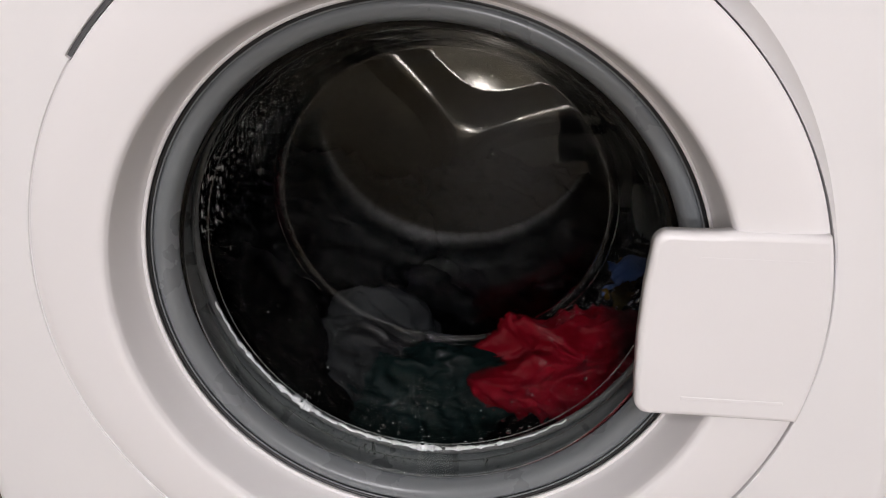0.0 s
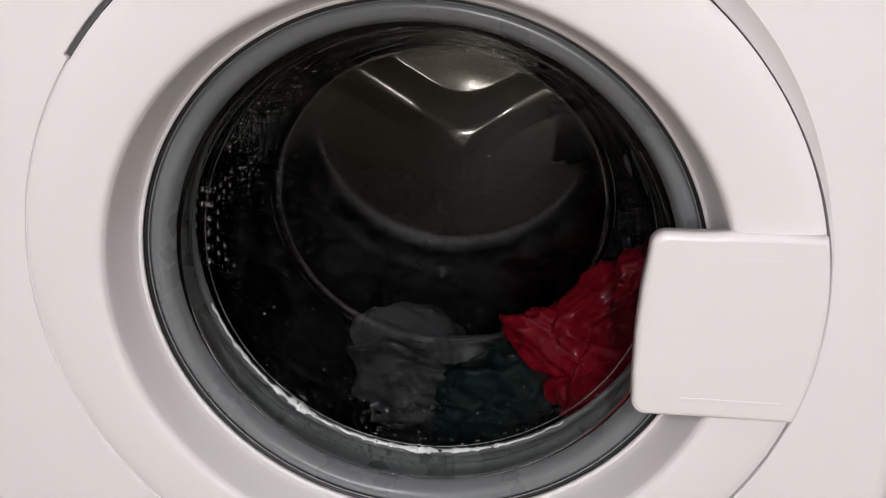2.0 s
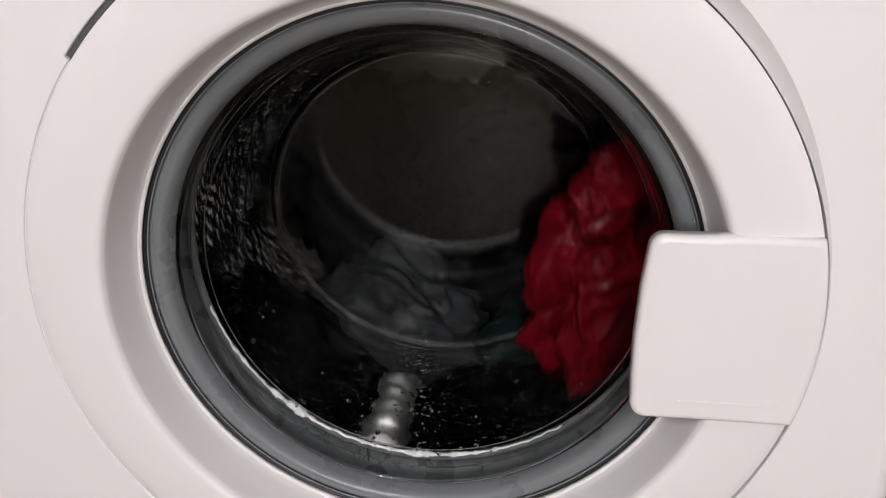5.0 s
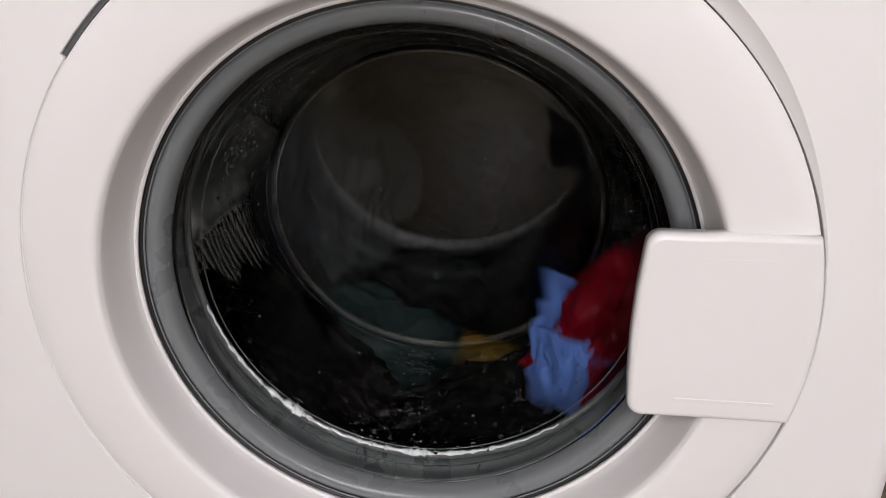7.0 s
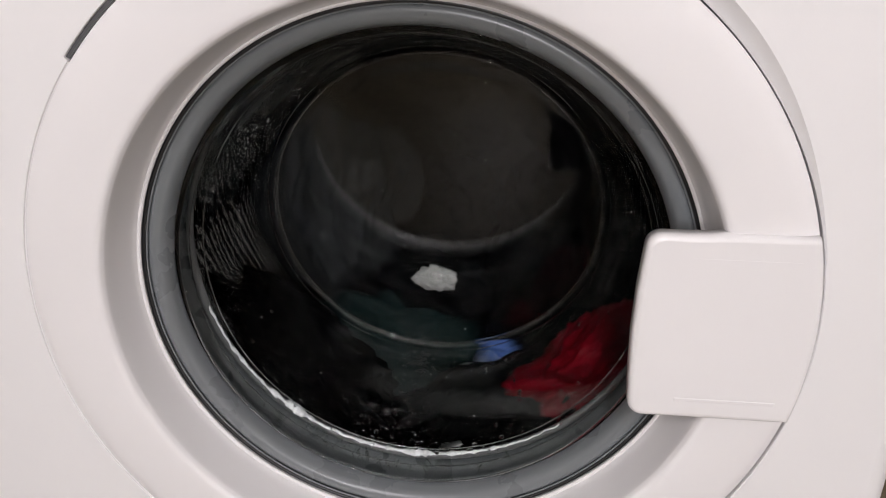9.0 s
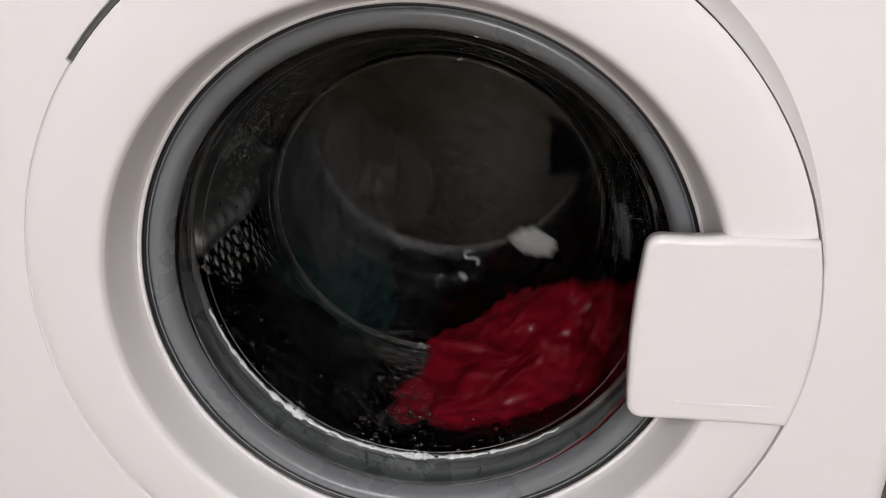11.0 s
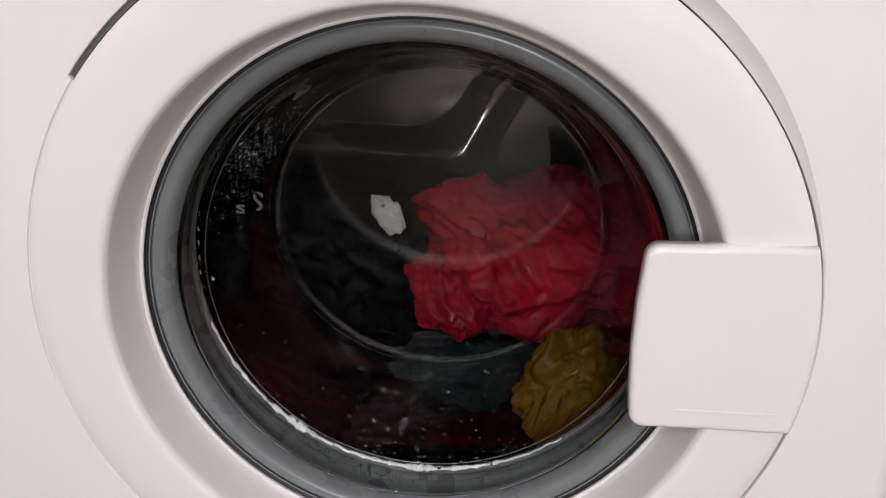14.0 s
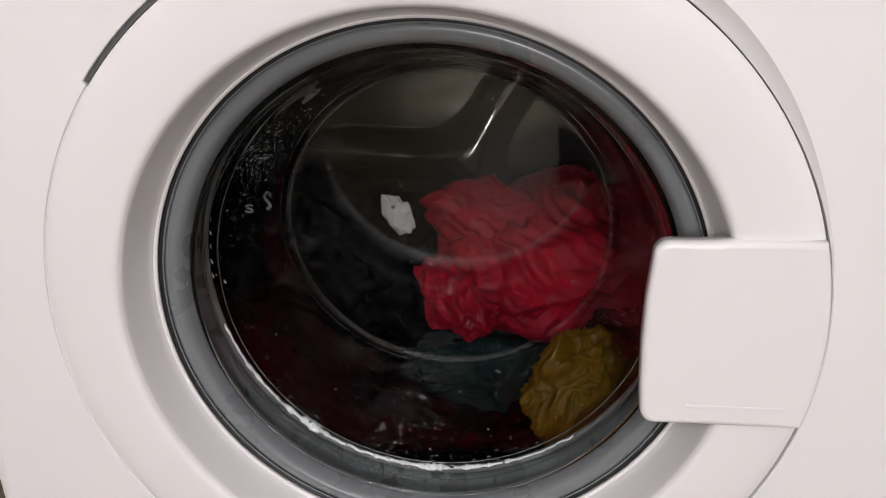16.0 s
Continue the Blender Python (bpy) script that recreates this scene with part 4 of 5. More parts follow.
    walk(TEAL_G, [
        (0, pose(0.008, 0.185, 0.265, 0, 0, 0)), (0.2, pose(0.050, 0.185, 0.274, 0, -5, 0)),
        (0.4, pose(0.084, 0.185, 0.268, 0, -10, 0)), (2, pose(0.086, 0.185, 0.270, 0, -10, 0)),
        (4.6, pose(0.087, 0.185, 0.275, 0, -10, 0)), (5, pose(0.124, 0.270, 0.310, 0, -38, 0)),
        (5.3, pose(0.162, 0.300, 0.409, 0, -69, 0)), (5.4, pose(0.141, 0.300, 0.460, 0, -86, 0)),
        (5.5, pose(0.112, 0.300, 0.498, 0, -104, 0)), (5.6, pose(0.081, 0.300, 0.502, 0, -112, 0)),
        (5.7, pose(-0.020, 0.300, 0.482, 0, -192, 0)), (5.8, pose(-0.158, 0.300, 0.406, 0, -272, 0)),
        (5.9, pose(-0.138, 0.300, 0.309, 0, -320, 0)), (6, pose(-0.074, 0.300, 0.271, 0, -340, 0)),
        (6.1, pose(0.030, 0.300, 0.260, 0, -368, 0)), (6.2, pose(0.119, 0.300, 0.295, 0, -394, 0)),
        (6.3, pose(0.164, 0.300, 0.409, 0, -430, 0)), (6.4, pose(0.143, 0.300, 0.461, 0, -446, 0)),
        (6.5, pose(0.114, 0.300, 0.499, 0, -464, 0)), (6.6, pose(0.082, 0.300, 0.503, 0, -472, 0)),
        (6.7, pose(-0.019, 0.300, 0.482, 0, -552, 0)), (6.8, pose(-0.157, 0.300, 0.405, 0, -632, 0)),
        (6.9, pose(-0.137, 0.300, 0.308, 0, -680, 0)), (7, pose(-0.073, 0.300, 0.271, 0, -700, 0)),
        (7.1, pose(0.030, 0.300, 0.260, 0, -728, 0)), (7.2, pose(0.120, 0.300, 0.295, 0, -754, 0)),
        (7.3, pose(0.164, 0.300, 0.359, 0, -776, 0)), (7.4, pose(0.159, 0.300, 0.420, 0, -792, 0)),
        (7.5, pose(0.121, 0.300, 0.481, 0, -815, 0)), (7.6, pose(0.056, 0.300, 0.512, 0, -847, 0)),
        (7.7, pose(-0.018, 0.300, 0.488, 0, -927, 0)), (7.8, pose(-0.134, 0.300, 0.371, 0, -1007, 0)),
        (7.9, pose(-0.148, 0.300, 0.319, 0, -1036, 0)), (8, pose(-0.074, 0.300, 0.271, 0, -1059, 0)),
        (8.1, pose(0.026, 0.300, 0.260, 0, -1087, 0)), (8.2, pose(0.104, 0.300, 0.285, 0, -1109, 0)),
        (8.3, pose(0.155, 0.300, 0.335, 0, -1129, 0)), (8.4, pose(0.152, 0.300, 0.432, 0, -1156, 0)),
        (8.5, pose(0.113, 0.300, 0.514, 0, -1191, 0)), (8.6, pose(0.056, 0.300, 0.490, 0, -1190, 0)),
        (8.7, pose(-0.064, 0.300, 0.469, 0, -1270, 0)), (8.8, pose(-0.147, 0.300, 0.394, 0, -1350, 0)),
        (8.9, pose(-0.138, 0.300, 0.309, 0, -1400, 0)), (9, pose(-0.048, 0.300, 0.263, 0, -1427, 0)),
        (9.2, pose(0.093, 0.300, 0.280, 0, -1466, 0)), (9.3, pose(0.154, 0.300, 0.334, 0, -1489, 0)),
        (9.4, pose(0.151, 0.300, 0.433, 0, -1516, 0)), (9.5, pose(0.112, 0.300, 0.515, 0, -1552, 0)),
        (9.6, pose(0.056, 0.300, 0.492, 0, -1551, 0)), (9.7, pose(-0.064, 0.300, 0.471, 0, -1631, 0)),
        (9.8, pose(-0.147, 0.300, 0.396, 0, -1711, 0)), (9.9, pose(-0.138, 0.300, 0.309, 0, -1759, 0)),
        (10, pose(-0.048, 0.300, 0.264, 0, -1787, 0)), (10.2, pose(0.094, 0.300, 0.280, 0, -1826, 0)),
        (10.4, pose(0.088, 0.300, 0.279, 0, -1825, 0)), (10.6, pose(0.136, 0.300, 0.423, 0, -1871, 0)),
        (10.8, pose(-0.020, 0.300, 0.485, 0, -1951, 0)), (11, pose(-0.140, 0.300, 0.320, 0, -2031, 0)),
        (11.2, pose(-0.046, 0.270, 0.263, 0, -2111, 0)), (11.7, pose(0.046, 0.245, 0.262, 0, -2160, 0)),
        (12.5, pose(0.047, 0.245, 0.262, 0, -2160, 0)), (16, pose(0.046, 0.245, 0.262, 0, -2160, 0)),
    ])
    walk(CHARCOAL_G, [
        (0, pose(-0.063, 0.220, 0.282, 0, 15, 0)), (0.2, pose(-0.044, 0.220, 0.278, 0, 5, 0)),
        (0.4, pose(-0.025, 0.220, 0.270, 0, 0, 0)), (2, pose(-0.024, 0.220, 0.271, 0, 0, 0)),
        (4.6, pose(-0.023, 0.220, 0.273, 0, 0, 0)), (5.2, pose(-0.063, 0.310, 0.326, 0, 29, 0)),
        (5.325, pose(0.008, 0.310, 0.310, 0, -4, 0)), (5.45, pose(0.097, 0.310, 0.353, 0, -48, 0)),
        (5.575, pose(0.129, 0.310, 0.453, 0, -96, 0)), (5.7, pose(0.077, 0.310, 0.545, 0, -144, 0)),
        (5.825, pose(-0.026, 0.310, 0.567, 0, -191, 0)), (5.95, pose(-0.114, 0.310, 0.503, 0, -241, 0)),
        (6.075, pose(-0.118, 0.310, 0.386, 0, -294, 0)), (6.2, pose(-0.063, 0.310, 0.326, 0, -331, 0)),
        (6.325, pose(0.008, 0.310, 0.310, 0, -364, 0)), (6.45, pose(0.097, 0.310, 0.353, 0, -408, 0)),
        (6.575, pose(0.129, 0.310, 0.453, 0, -456, 0)), (6.7, pose(0.077, 0.310, 0.545, 0, -504, 0)),
        (6.825, pose(-0.026, 0.310, 0.567, 0, -551, 0)), (6.95, pose(-0.114, 0.310, 0.503, 0, -601, 0)),
        (7.075, pose(-0.118, 0.310, 0.386, 0, -654, 0)), (7.2, pose(-0.063, 0.310, 0.326, 0, -691, 0)),
        (7.325, pose(0.008, 0.310, 0.310, 0, -724, 0)), (7.45, pose(0.097, 0.310, 0.353, 0, -768, 0)),
        (7.575, pose(0.129, 0.310, 0.453, 0, -816, 0)), (7.7, pose(0.077, 0.310, 0.545, 0, -864, 0)),
        (7.825, pose(-0.026, 0.310, 0.567, 0, -911, 0)), (7.95, pose(-0.114, 0.310, 0.503, 0, -961, 0)),
        (8.075, pose(-0.118, 0.310, 0.386, 0, -1014, 0)), (8.2, pose(-0.063, 0.310, 0.326, 0, -1051, 0)),
        (8.325, pose(0.008, 0.310, 0.310, 0, -1084, 0)), (8.45, pose(0.097, 0.310, 0.353, 0, -1128, 0)),
        (8.575, pose(0.129, 0.310, 0.453, 0, -1176, 0)), (8.7, pose(0.077, 0.310, 0.545, 0, -1224, 0)),
        (8.825, pose(-0.026, 0.310, 0.567, 0, -1271, 0)), (8.95, pose(-0.114, 0.310, 0.503, 0, -1321, 0)),
        (9.075, pose(-0.118, 0.310, 0.386, 0, -1374, 0)), (9.2, pose(-0.063, 0.310, 0.326, 0, -1411, 0)),
        (9.325, pose(0.008, 0.310, 0.310, 0, -1444, 0)), (9.45, pose(0.097, 0.310, 0.353, 0, -1488, 0)),
        (9.575, pose(0.129, 0.310, 0.453, 0, -1536, 0)), (9.7, pose(0.077, 0.310, 0.545, 0, -1584, 0)),
        (9.825, pose(-0.026, 0.310, 0.567, 0, -1631, 0)), (9.95, pose(-0.114, 0.310, 0.503, 0, -1681, 0)),
        (10.075, pose(-0.118, 0.310, 0.386, 0, -1734, 0)), (10.2, pose(-0.063, 0.310, 0.326, 0, -1771, 0)),
        (10.325, pose(0.008, 0.310, 0.310, 0, -1804, 0)), (10.45, pose(0.097, 0.310, 0.353, 0, -1848, 0)),
        (10.575, pose(0.129, 0.310, 0.453, 0, -1896, 0)), (10.7, pose(0.077, 0.310, 0.545, 0, -1944, 0)),
        (10.825, pose(-0.026, 0.310, 0.567, 0, -1991, 0)), (10.95, pose(-0.114, 0.310, 0.503, 0, -2041, 0)),
        (11.7, pose(0.020, 0.300, 0.272, 0, -2121, 0)), (12.5, pose(0.020, 0.300, 0.272, 0, -2180, 0)),
        (16, pose(0.018, 0.300, 0.272, 0, -2180, 0)),
    ])
    walk(BLACK_A, [
        (0, pose(-0.148, 0.310, 0.387, 0, 15, 0)), (0.4, pose(-0.145, 0.310, 0.383, 0, 0, 0)),
        (2, pose(-0.142, 0.310, 0.385, 0, 0, 0)), (4.6, pose(-0.140, 0.310, 0.390, 0, 0, 0)),
        (5.2, pose(-0.114, 0.330, 0.503, 0, 80, 0)), (5.325, pose(-0.118, 0.330, 0.386, 0, 66, 0)),
        (5.45, pose(-0.063, 0.330, 0.326, 0, 29, 0)), (5.575, pose(0.008, 0.330, 0.310, 0, -4, 0)),
        (5.7, pose(0.097, 0.330, 0.353, 0, -48, 0)), (5.825, pose(0.129, 0.330, 0.453, 0, -96, 0)),
        (5.95, pose(0.077, 0.330, 0.545, 0, -144, 0)), (6.075, pose(-0.026, 0.330, 0.567, 0, -191, 0)),
        (6.2, pose(-0.114, 0.330, 0.503, 0, -241, 0)), (6.325, pose(-0.118, 0.330, 0.386, 0, -294, 0)),
        (6.45, pose(-0.063, 0.330, 0.326, 0, -331, 0)), (6.575, pose(0.008, 0.330, 0.310, 0, -364, 0)),
        (6.7, pose(0.097, 0.330, 0.353, 0, -408, 0)), (6.825, pose(0.129, 0.330, 0.453, 0, -456, 0)),
        (6.95, pose(0.077, 0.330, 0.545, 0, -504, 0)), (7.075, pose(-0.026, 0.330, 0.567, 0, -551, 0)),
        (7.2, pose(-0.114, 0.330, 0.503, 0, -601, 0)), (7.325, pose(-0.118, 0.330, 0.386, 0, -654, 0)),
        (7.45, pose(-0.063, 0.330, 0.326, 0, -691, 0)), (7.575, pose(0.008, 0.330, 0.310, 0, -724, 0)),
        (7.7, pose(0.097, 0.330, 0.353, 0, -768, 0)), (7.825, pose(0.129, 0.330, 0.453, 0, -816, 0)),
        (7.95, pose(0.077, 0.330, 0.545, 0, -864, 0)), (8.075, pose(-0.026, 0.330, 0.567, 0, -911, 0)),
        (8.2, pose(-0.114, 0.330, 0.503, 0, -961, 0)), (8.325, pose(-0.118, 0.330, 0.386, 0, -1014, 0)),
        (8.45, pose(-0.063, 0.330, 0.326, 0, -1051, 0)), (8.575, pose(0.008, 0.330, 0.310, 0, -1084, 0)),
        (8.7, pose(0.097, 0.330, 0.353, 0, -1128, 0)), (8.825, pose(0.129, 0.330, 0.453, 0, -1176, 0)),
        (8.95, pose(0.077, 0.330, 0.545, 0, -1224, 0)), (9.075, pose(-0.026, 0.330, 0.567, 0, -1271, 0)),
        (9.2, pose(-0.114, 0.330, 0.503, 0, -1321, 0)), (9.325, pose(-0.118, 0.330, 0.386, 0, -1374, 0)),
        (9.45, pose(-0.063, 0.330, 0.326, 0, -1411, 0)), (9.575, pose(0.008, 0.330, 0.310, 0, -1444, 0)),
        (9.7, pose(0.097, 0.330, 0.353, 0, -1488, 0)), (9.825, pose(0.129, 0.330, 0.453, 0, -1536, 0)),
        (9.95, pose(0.077, 0.330, 0.545, 0, -1584, 0)), (10.075, pose(-0.026, 0.330, 0.567, 0, -1631, 0)),
        (10.2, pose(-0.114, 0.330, 0.503, 0, -1681, 0)), (10.325, pose(-0.118, 0.330, 0.386, 0, -1734, 0)),
        (10.45, pose(-0.063, 0.330, 0.326, 0, -1771, 0)), (10.575, pose(0.008, 0.330, 0.310, 0, -1804, 0)),
        (10.7, pose(0.097, 0.330, 0.353, 0, -1848, 0)), (10.825, pose(0.129, 0.330, 0.453, 0, -1896, 0)),
        (10.95, pose(0.077, 0.330, 0.545, 0, -1944, 0)), (11.7, pose(-0.145, 0.300, 0.382, 0, -1864, 0)),
        (12.5, pose(-0.145, 0.300, 0.382, 0, -1810, 0)), (16, pose(-0.148, 0.300, 0.386, 0, -1810, 0)),
    ])
    walk(BLACK_B, [
        (0, pose(0.069, 0.330, 0.371, 150, 15, 0)), (0.4, pose(0.088, 0.330, 0.373, 150, 0, 0)),
        (4.6, pose(0.092, 0.330, 0.380, 150, 0, 0)), (5.2, pose(0.077, 0.300, 0.545, 150, -80, 0)),
        (5.325, pose(-0.026, 0.300, 0.567, 150, -160, 0)), (5.45, pose(-0.114, 0.300, 0.503, 150, -240, 0)),
        (5.575, pose(-0.118, 0.300, 0.386, 150, -294, 0)), (5.7, pose(-0.063, 0.300, 0.326, 150, -331, 0)),
        (5.825, pose(0.008, 0.300, 0.310, 150, -364, 0)), (5.95, pose(0.097, 0.300, 0.353, 150, -408, 0)),
        (6.075, pose(0.129, 0.300, 0.453, 150, -456, 0)), (6.2, pose(0.077, 0.300, 0.545, 150, -504, 0)),
        (6.325, pose(-0.026, 0.300, 0.567, 150, -551, 0)), (6.45, pose(-0.114, 0.300, 0.503, 150, -601, 0)),
        (6.575, pose(-0.118, 0.300, 0.386, 150, -654, 0)), (6.7, pose(-0.063, 0.300, 0.326, 150, -691, 0)),
        (6.825, pose(0.008, 0.300, 0.310, 150, -724, 0)), (6.95, pose(0.097, 0.300, 0.353, 150, -768, 0)),
        (7.075, pose(0.129, 0.300, 0.453, 150, -816, 0)), (7.2, pose(0.077, 0.300, 0.545, 150, -864, 0)),
        (7.325, pose(-0.026, 0.300, 0.567, 150, -911, 0)), (7.45, pose(-0.114, 0.300, 0.503, 150, -961, 0)),
        (7.575, pose(-0.118, 0.300, 0.386, 150, -1014, 0)), (7.7, pose(-0.063, 0.300, 0.326, 150, -1051, 0)),
        (7.825, pose(0.008, 0.300, 0.310, 150, -1084, 0)), (7.95, pose(0.097, 0.300, 0.353, 150, -1128, 0)),
        (8.075, pose(0.129, 0.300, 0.453, 150, -1176, 0)), (8.2, pose(0.077, 0.300, 0.545, 150, -1224, 0)),
        (8.325, pose(-0.026, 0.300, 0.567, 150, -1271, 0)), (8.45, pose(-0.114, 0.300, 0.503, 150, -1321, 0)),
        (8.575, pose(-0.118, 0.300, 0.386, 150, -1374, 0)), (8.7, pose(-0.063, 0.300, 0.326, 150, -1411, 0)),
        (8.825, pose(0.008, 0.300, 0.310, 150, -1444, 0)), (8.95, pose(0.097, 0.300, 0.353, 150, -1488, 0)),
        (9.075, pose(0.129, 0.300, 0.453, 150, -1536, 0)), (9.2, pose(0.077, 0.300, 0.545, 150, -1584, 0)),
        (9.325, pose(-0.026, 0.300, 0.567, 148, -1631, 0)), (9.45, pose(-0.114, 0.300, 0.503, 135, -1681, 0)),
        (9.575, pose(-0.118, 0.300, 0.386, 123, -1734, 0)), (9.7, pose(-0.063, 0.300, 0.326, 110, -1771, 0)),
        (9.825, pose(0.008, 0.300, 0.310, 98, -1804, 0)), (9.95, pose(0.097, 0.300, 0.353, 85, -1848, 0)),
        (10.075, pose(0.129, 0.300, 0.453, 73, -1896, 0)), (10.2, pose(0.077, 0.300, 0.545, 60, -1944, 0)),
        (10.325, pose(-0.026, 0.300, 0.567, 48, -1991, 0)), (10.45, pose(-0.114, 0.300, 0.503, 35, -2041, 0)),
        (10.575, pose(-0.118, 0.300, 0.386, 23, -2094, 0)), (10.7, pose(-0.063, 0.300, 0.326, 10, -2131, 0)),
        (10.825, pose(0.008, 0.300, 0.310, 0, -2164, 0)), (10.95, pose(0.097, 0.300, 0.353, 0, -2208, 0)),
        (11.7, pose(-0.154, 0.270, 0.398, 0, -2160, 0)), (12.5, pose(-0.154, 0.270, 0.398, 0, -2160, 0)),
        (16, pose(-0.156, 0.270, 0.403, 0, -2160, 0)),
    ])
    walk(BLACK_C, [
        (0, pose(-0.035, 0.330, 0.304, 0, 15, 0)), (0.4, pose(-0.024, 0.330, 0.302, 0, 0, 0)),
        (2, pose(-0.022, 0.330, 0.301, 0, 0, 0)), (4.6, pose(-0.021, 0.330, 0.301, 0, 0, 0)),
        (5.2, pose(0.089, 0.350, 0.360, 0, -48, 0)), (5.325, pose(0.119, 0.350, 0.452, 0, -96, 0)),
        (5.45, pose(0.071, 0.350, 0.537, 0, -144, 0)), (5.575, pose(-0.024, 0.350, 0.558, 0, -191, 0)),
        (5.7, pose(-0.105, 0.350, 0.498, 0, -241, 0)), (5.825, pose(-0.109, 0.350, 0.390, 0, -294, 0)),
        (5.95, pose(-0.058, 0.350, 0.335, 0, -331, 0)), (6.075, pose(0.007, 0.350, 0.320, 0, -364, 0)),
        (6.2, pose(0.089, 0.350, 0.360, 0, -408, 0)), (6.325, pose(0.119, 0.350, 0.452, 0, -456, 0)),
        (6.45, pose(0.071, 0.350, 0.537, 0, -504, 0)), (6.575, pose(-0.024, 0.350, 0.558, 0, -551, 0)),
        (6.7, pose(-0.105, 0.350, 0.498, 0, -601, 0)), (6.825, pose(-0.109, 0.350, 0.390, 0, -654, 0)),
        (6.95, pose(-0.058, 0.350, 0.335, 0, -691, 0)), (7.075, pose(0.007, 0.350, 0.320, 0, -724, 0)),
        (7.2, pose(0.089, 0.350, 0.360, 0, -768, 0)), (7.325, pose(0.119, 0.350, 0.452, 0, -816, 0)),
        (7.45, pose(0.071, 0.350, 0.537, 0, -864, 0)), (7.575, pose(-0.024, 0.350, 0.558, 0, -911, 0)),
        (7.7, pose(-0.105, 0.350, 0.498, 0, -961, 0)), (7.825, pose(-0.109, 0.350, 0.390, 0, -1014, 0)),
        (7.95, pose(-0.058, 0.350, 0.335, 0, -1051, 0)), (8.075, pose(0.007, 0.350, 0.320, 0, -1084, 0)),
        (8.2, pose(0.089, 0.350, 0.360, 0, -1128, 0)), (8.325, pose(0.119, 0.350, 0.452, 0, -1176, 0)),
        (8.45, pose(0.071, 0.350, 0.537, 0, -1224, 0)), (8.575, pose(-0.024, 0.350, 0.558, 0, -1271, 0)),
        (8.7, pose(-0.105, 0.350, 0.498, 0, -1321, 0)), (8.825, pose(-0.109, 0.350, 0.390, 0, -1374, 0)),
        (8.95, pose(-0.058, 0.350, 0.335, 0, -1411, 0)), (9.075, pose(0.007, 0.350, 0.320, 0, -1444, 0)),
        (9.2, pose(0.089, 0.350, 0.360, 0, -1488, 0)), (9.325, pose(0.119, 0.350, 0.452, 0, -1536, 0)),
        (9.45, pose(0.071, 0.350, 0.537, 0, -1584, 0)), (9.575, pose(-0.024, 0.350, 0.558, 0, -1631, 0)),
        (9.7, pose(-0.105, 0.350, 0.498, 0, -1681, 0)), (9.825, pose(-0.109, 0.350, 0.390, 0, -1734, 0)),
        (9.95, pose(-0.058, 0.350, 0.335, 0, -1771, 0)), (10.075, pose(0.007, 0.350, 0.320, 0, -1804, 0)),
        (10.2, pose(0.089, 0.350, 0.360, 0, -1848, 0)), (10.325, pose(0.119, 0.350, 0.452, 0, -1896, 0)),
        (10.45, pose(0.071, 0.350, 0.537, 0, -1944, 0)), (10.575, pose(-0.024, 0.350, 0.558, 0, -1991, 0)),
        (10.7, pose(-0.105, 0.350, 0.498, 0, -2041, 0)), (10.825, pose(-0.109, 0.350, 0.390, 0, -2094, 0)),
        (10.95, pose(-0.058, 0.350, 0.335, 0, -2131, 0)), (11.7, pose(-0.015, 0.330, 0.301, 0, -2160, 0)),
        (12.5, pose(-0.014, 0.330, 0.301, 0, -2160, 0)), (16, pose(-0.017, 0.330, 0.301, 0, -2160, 0)),
    ])
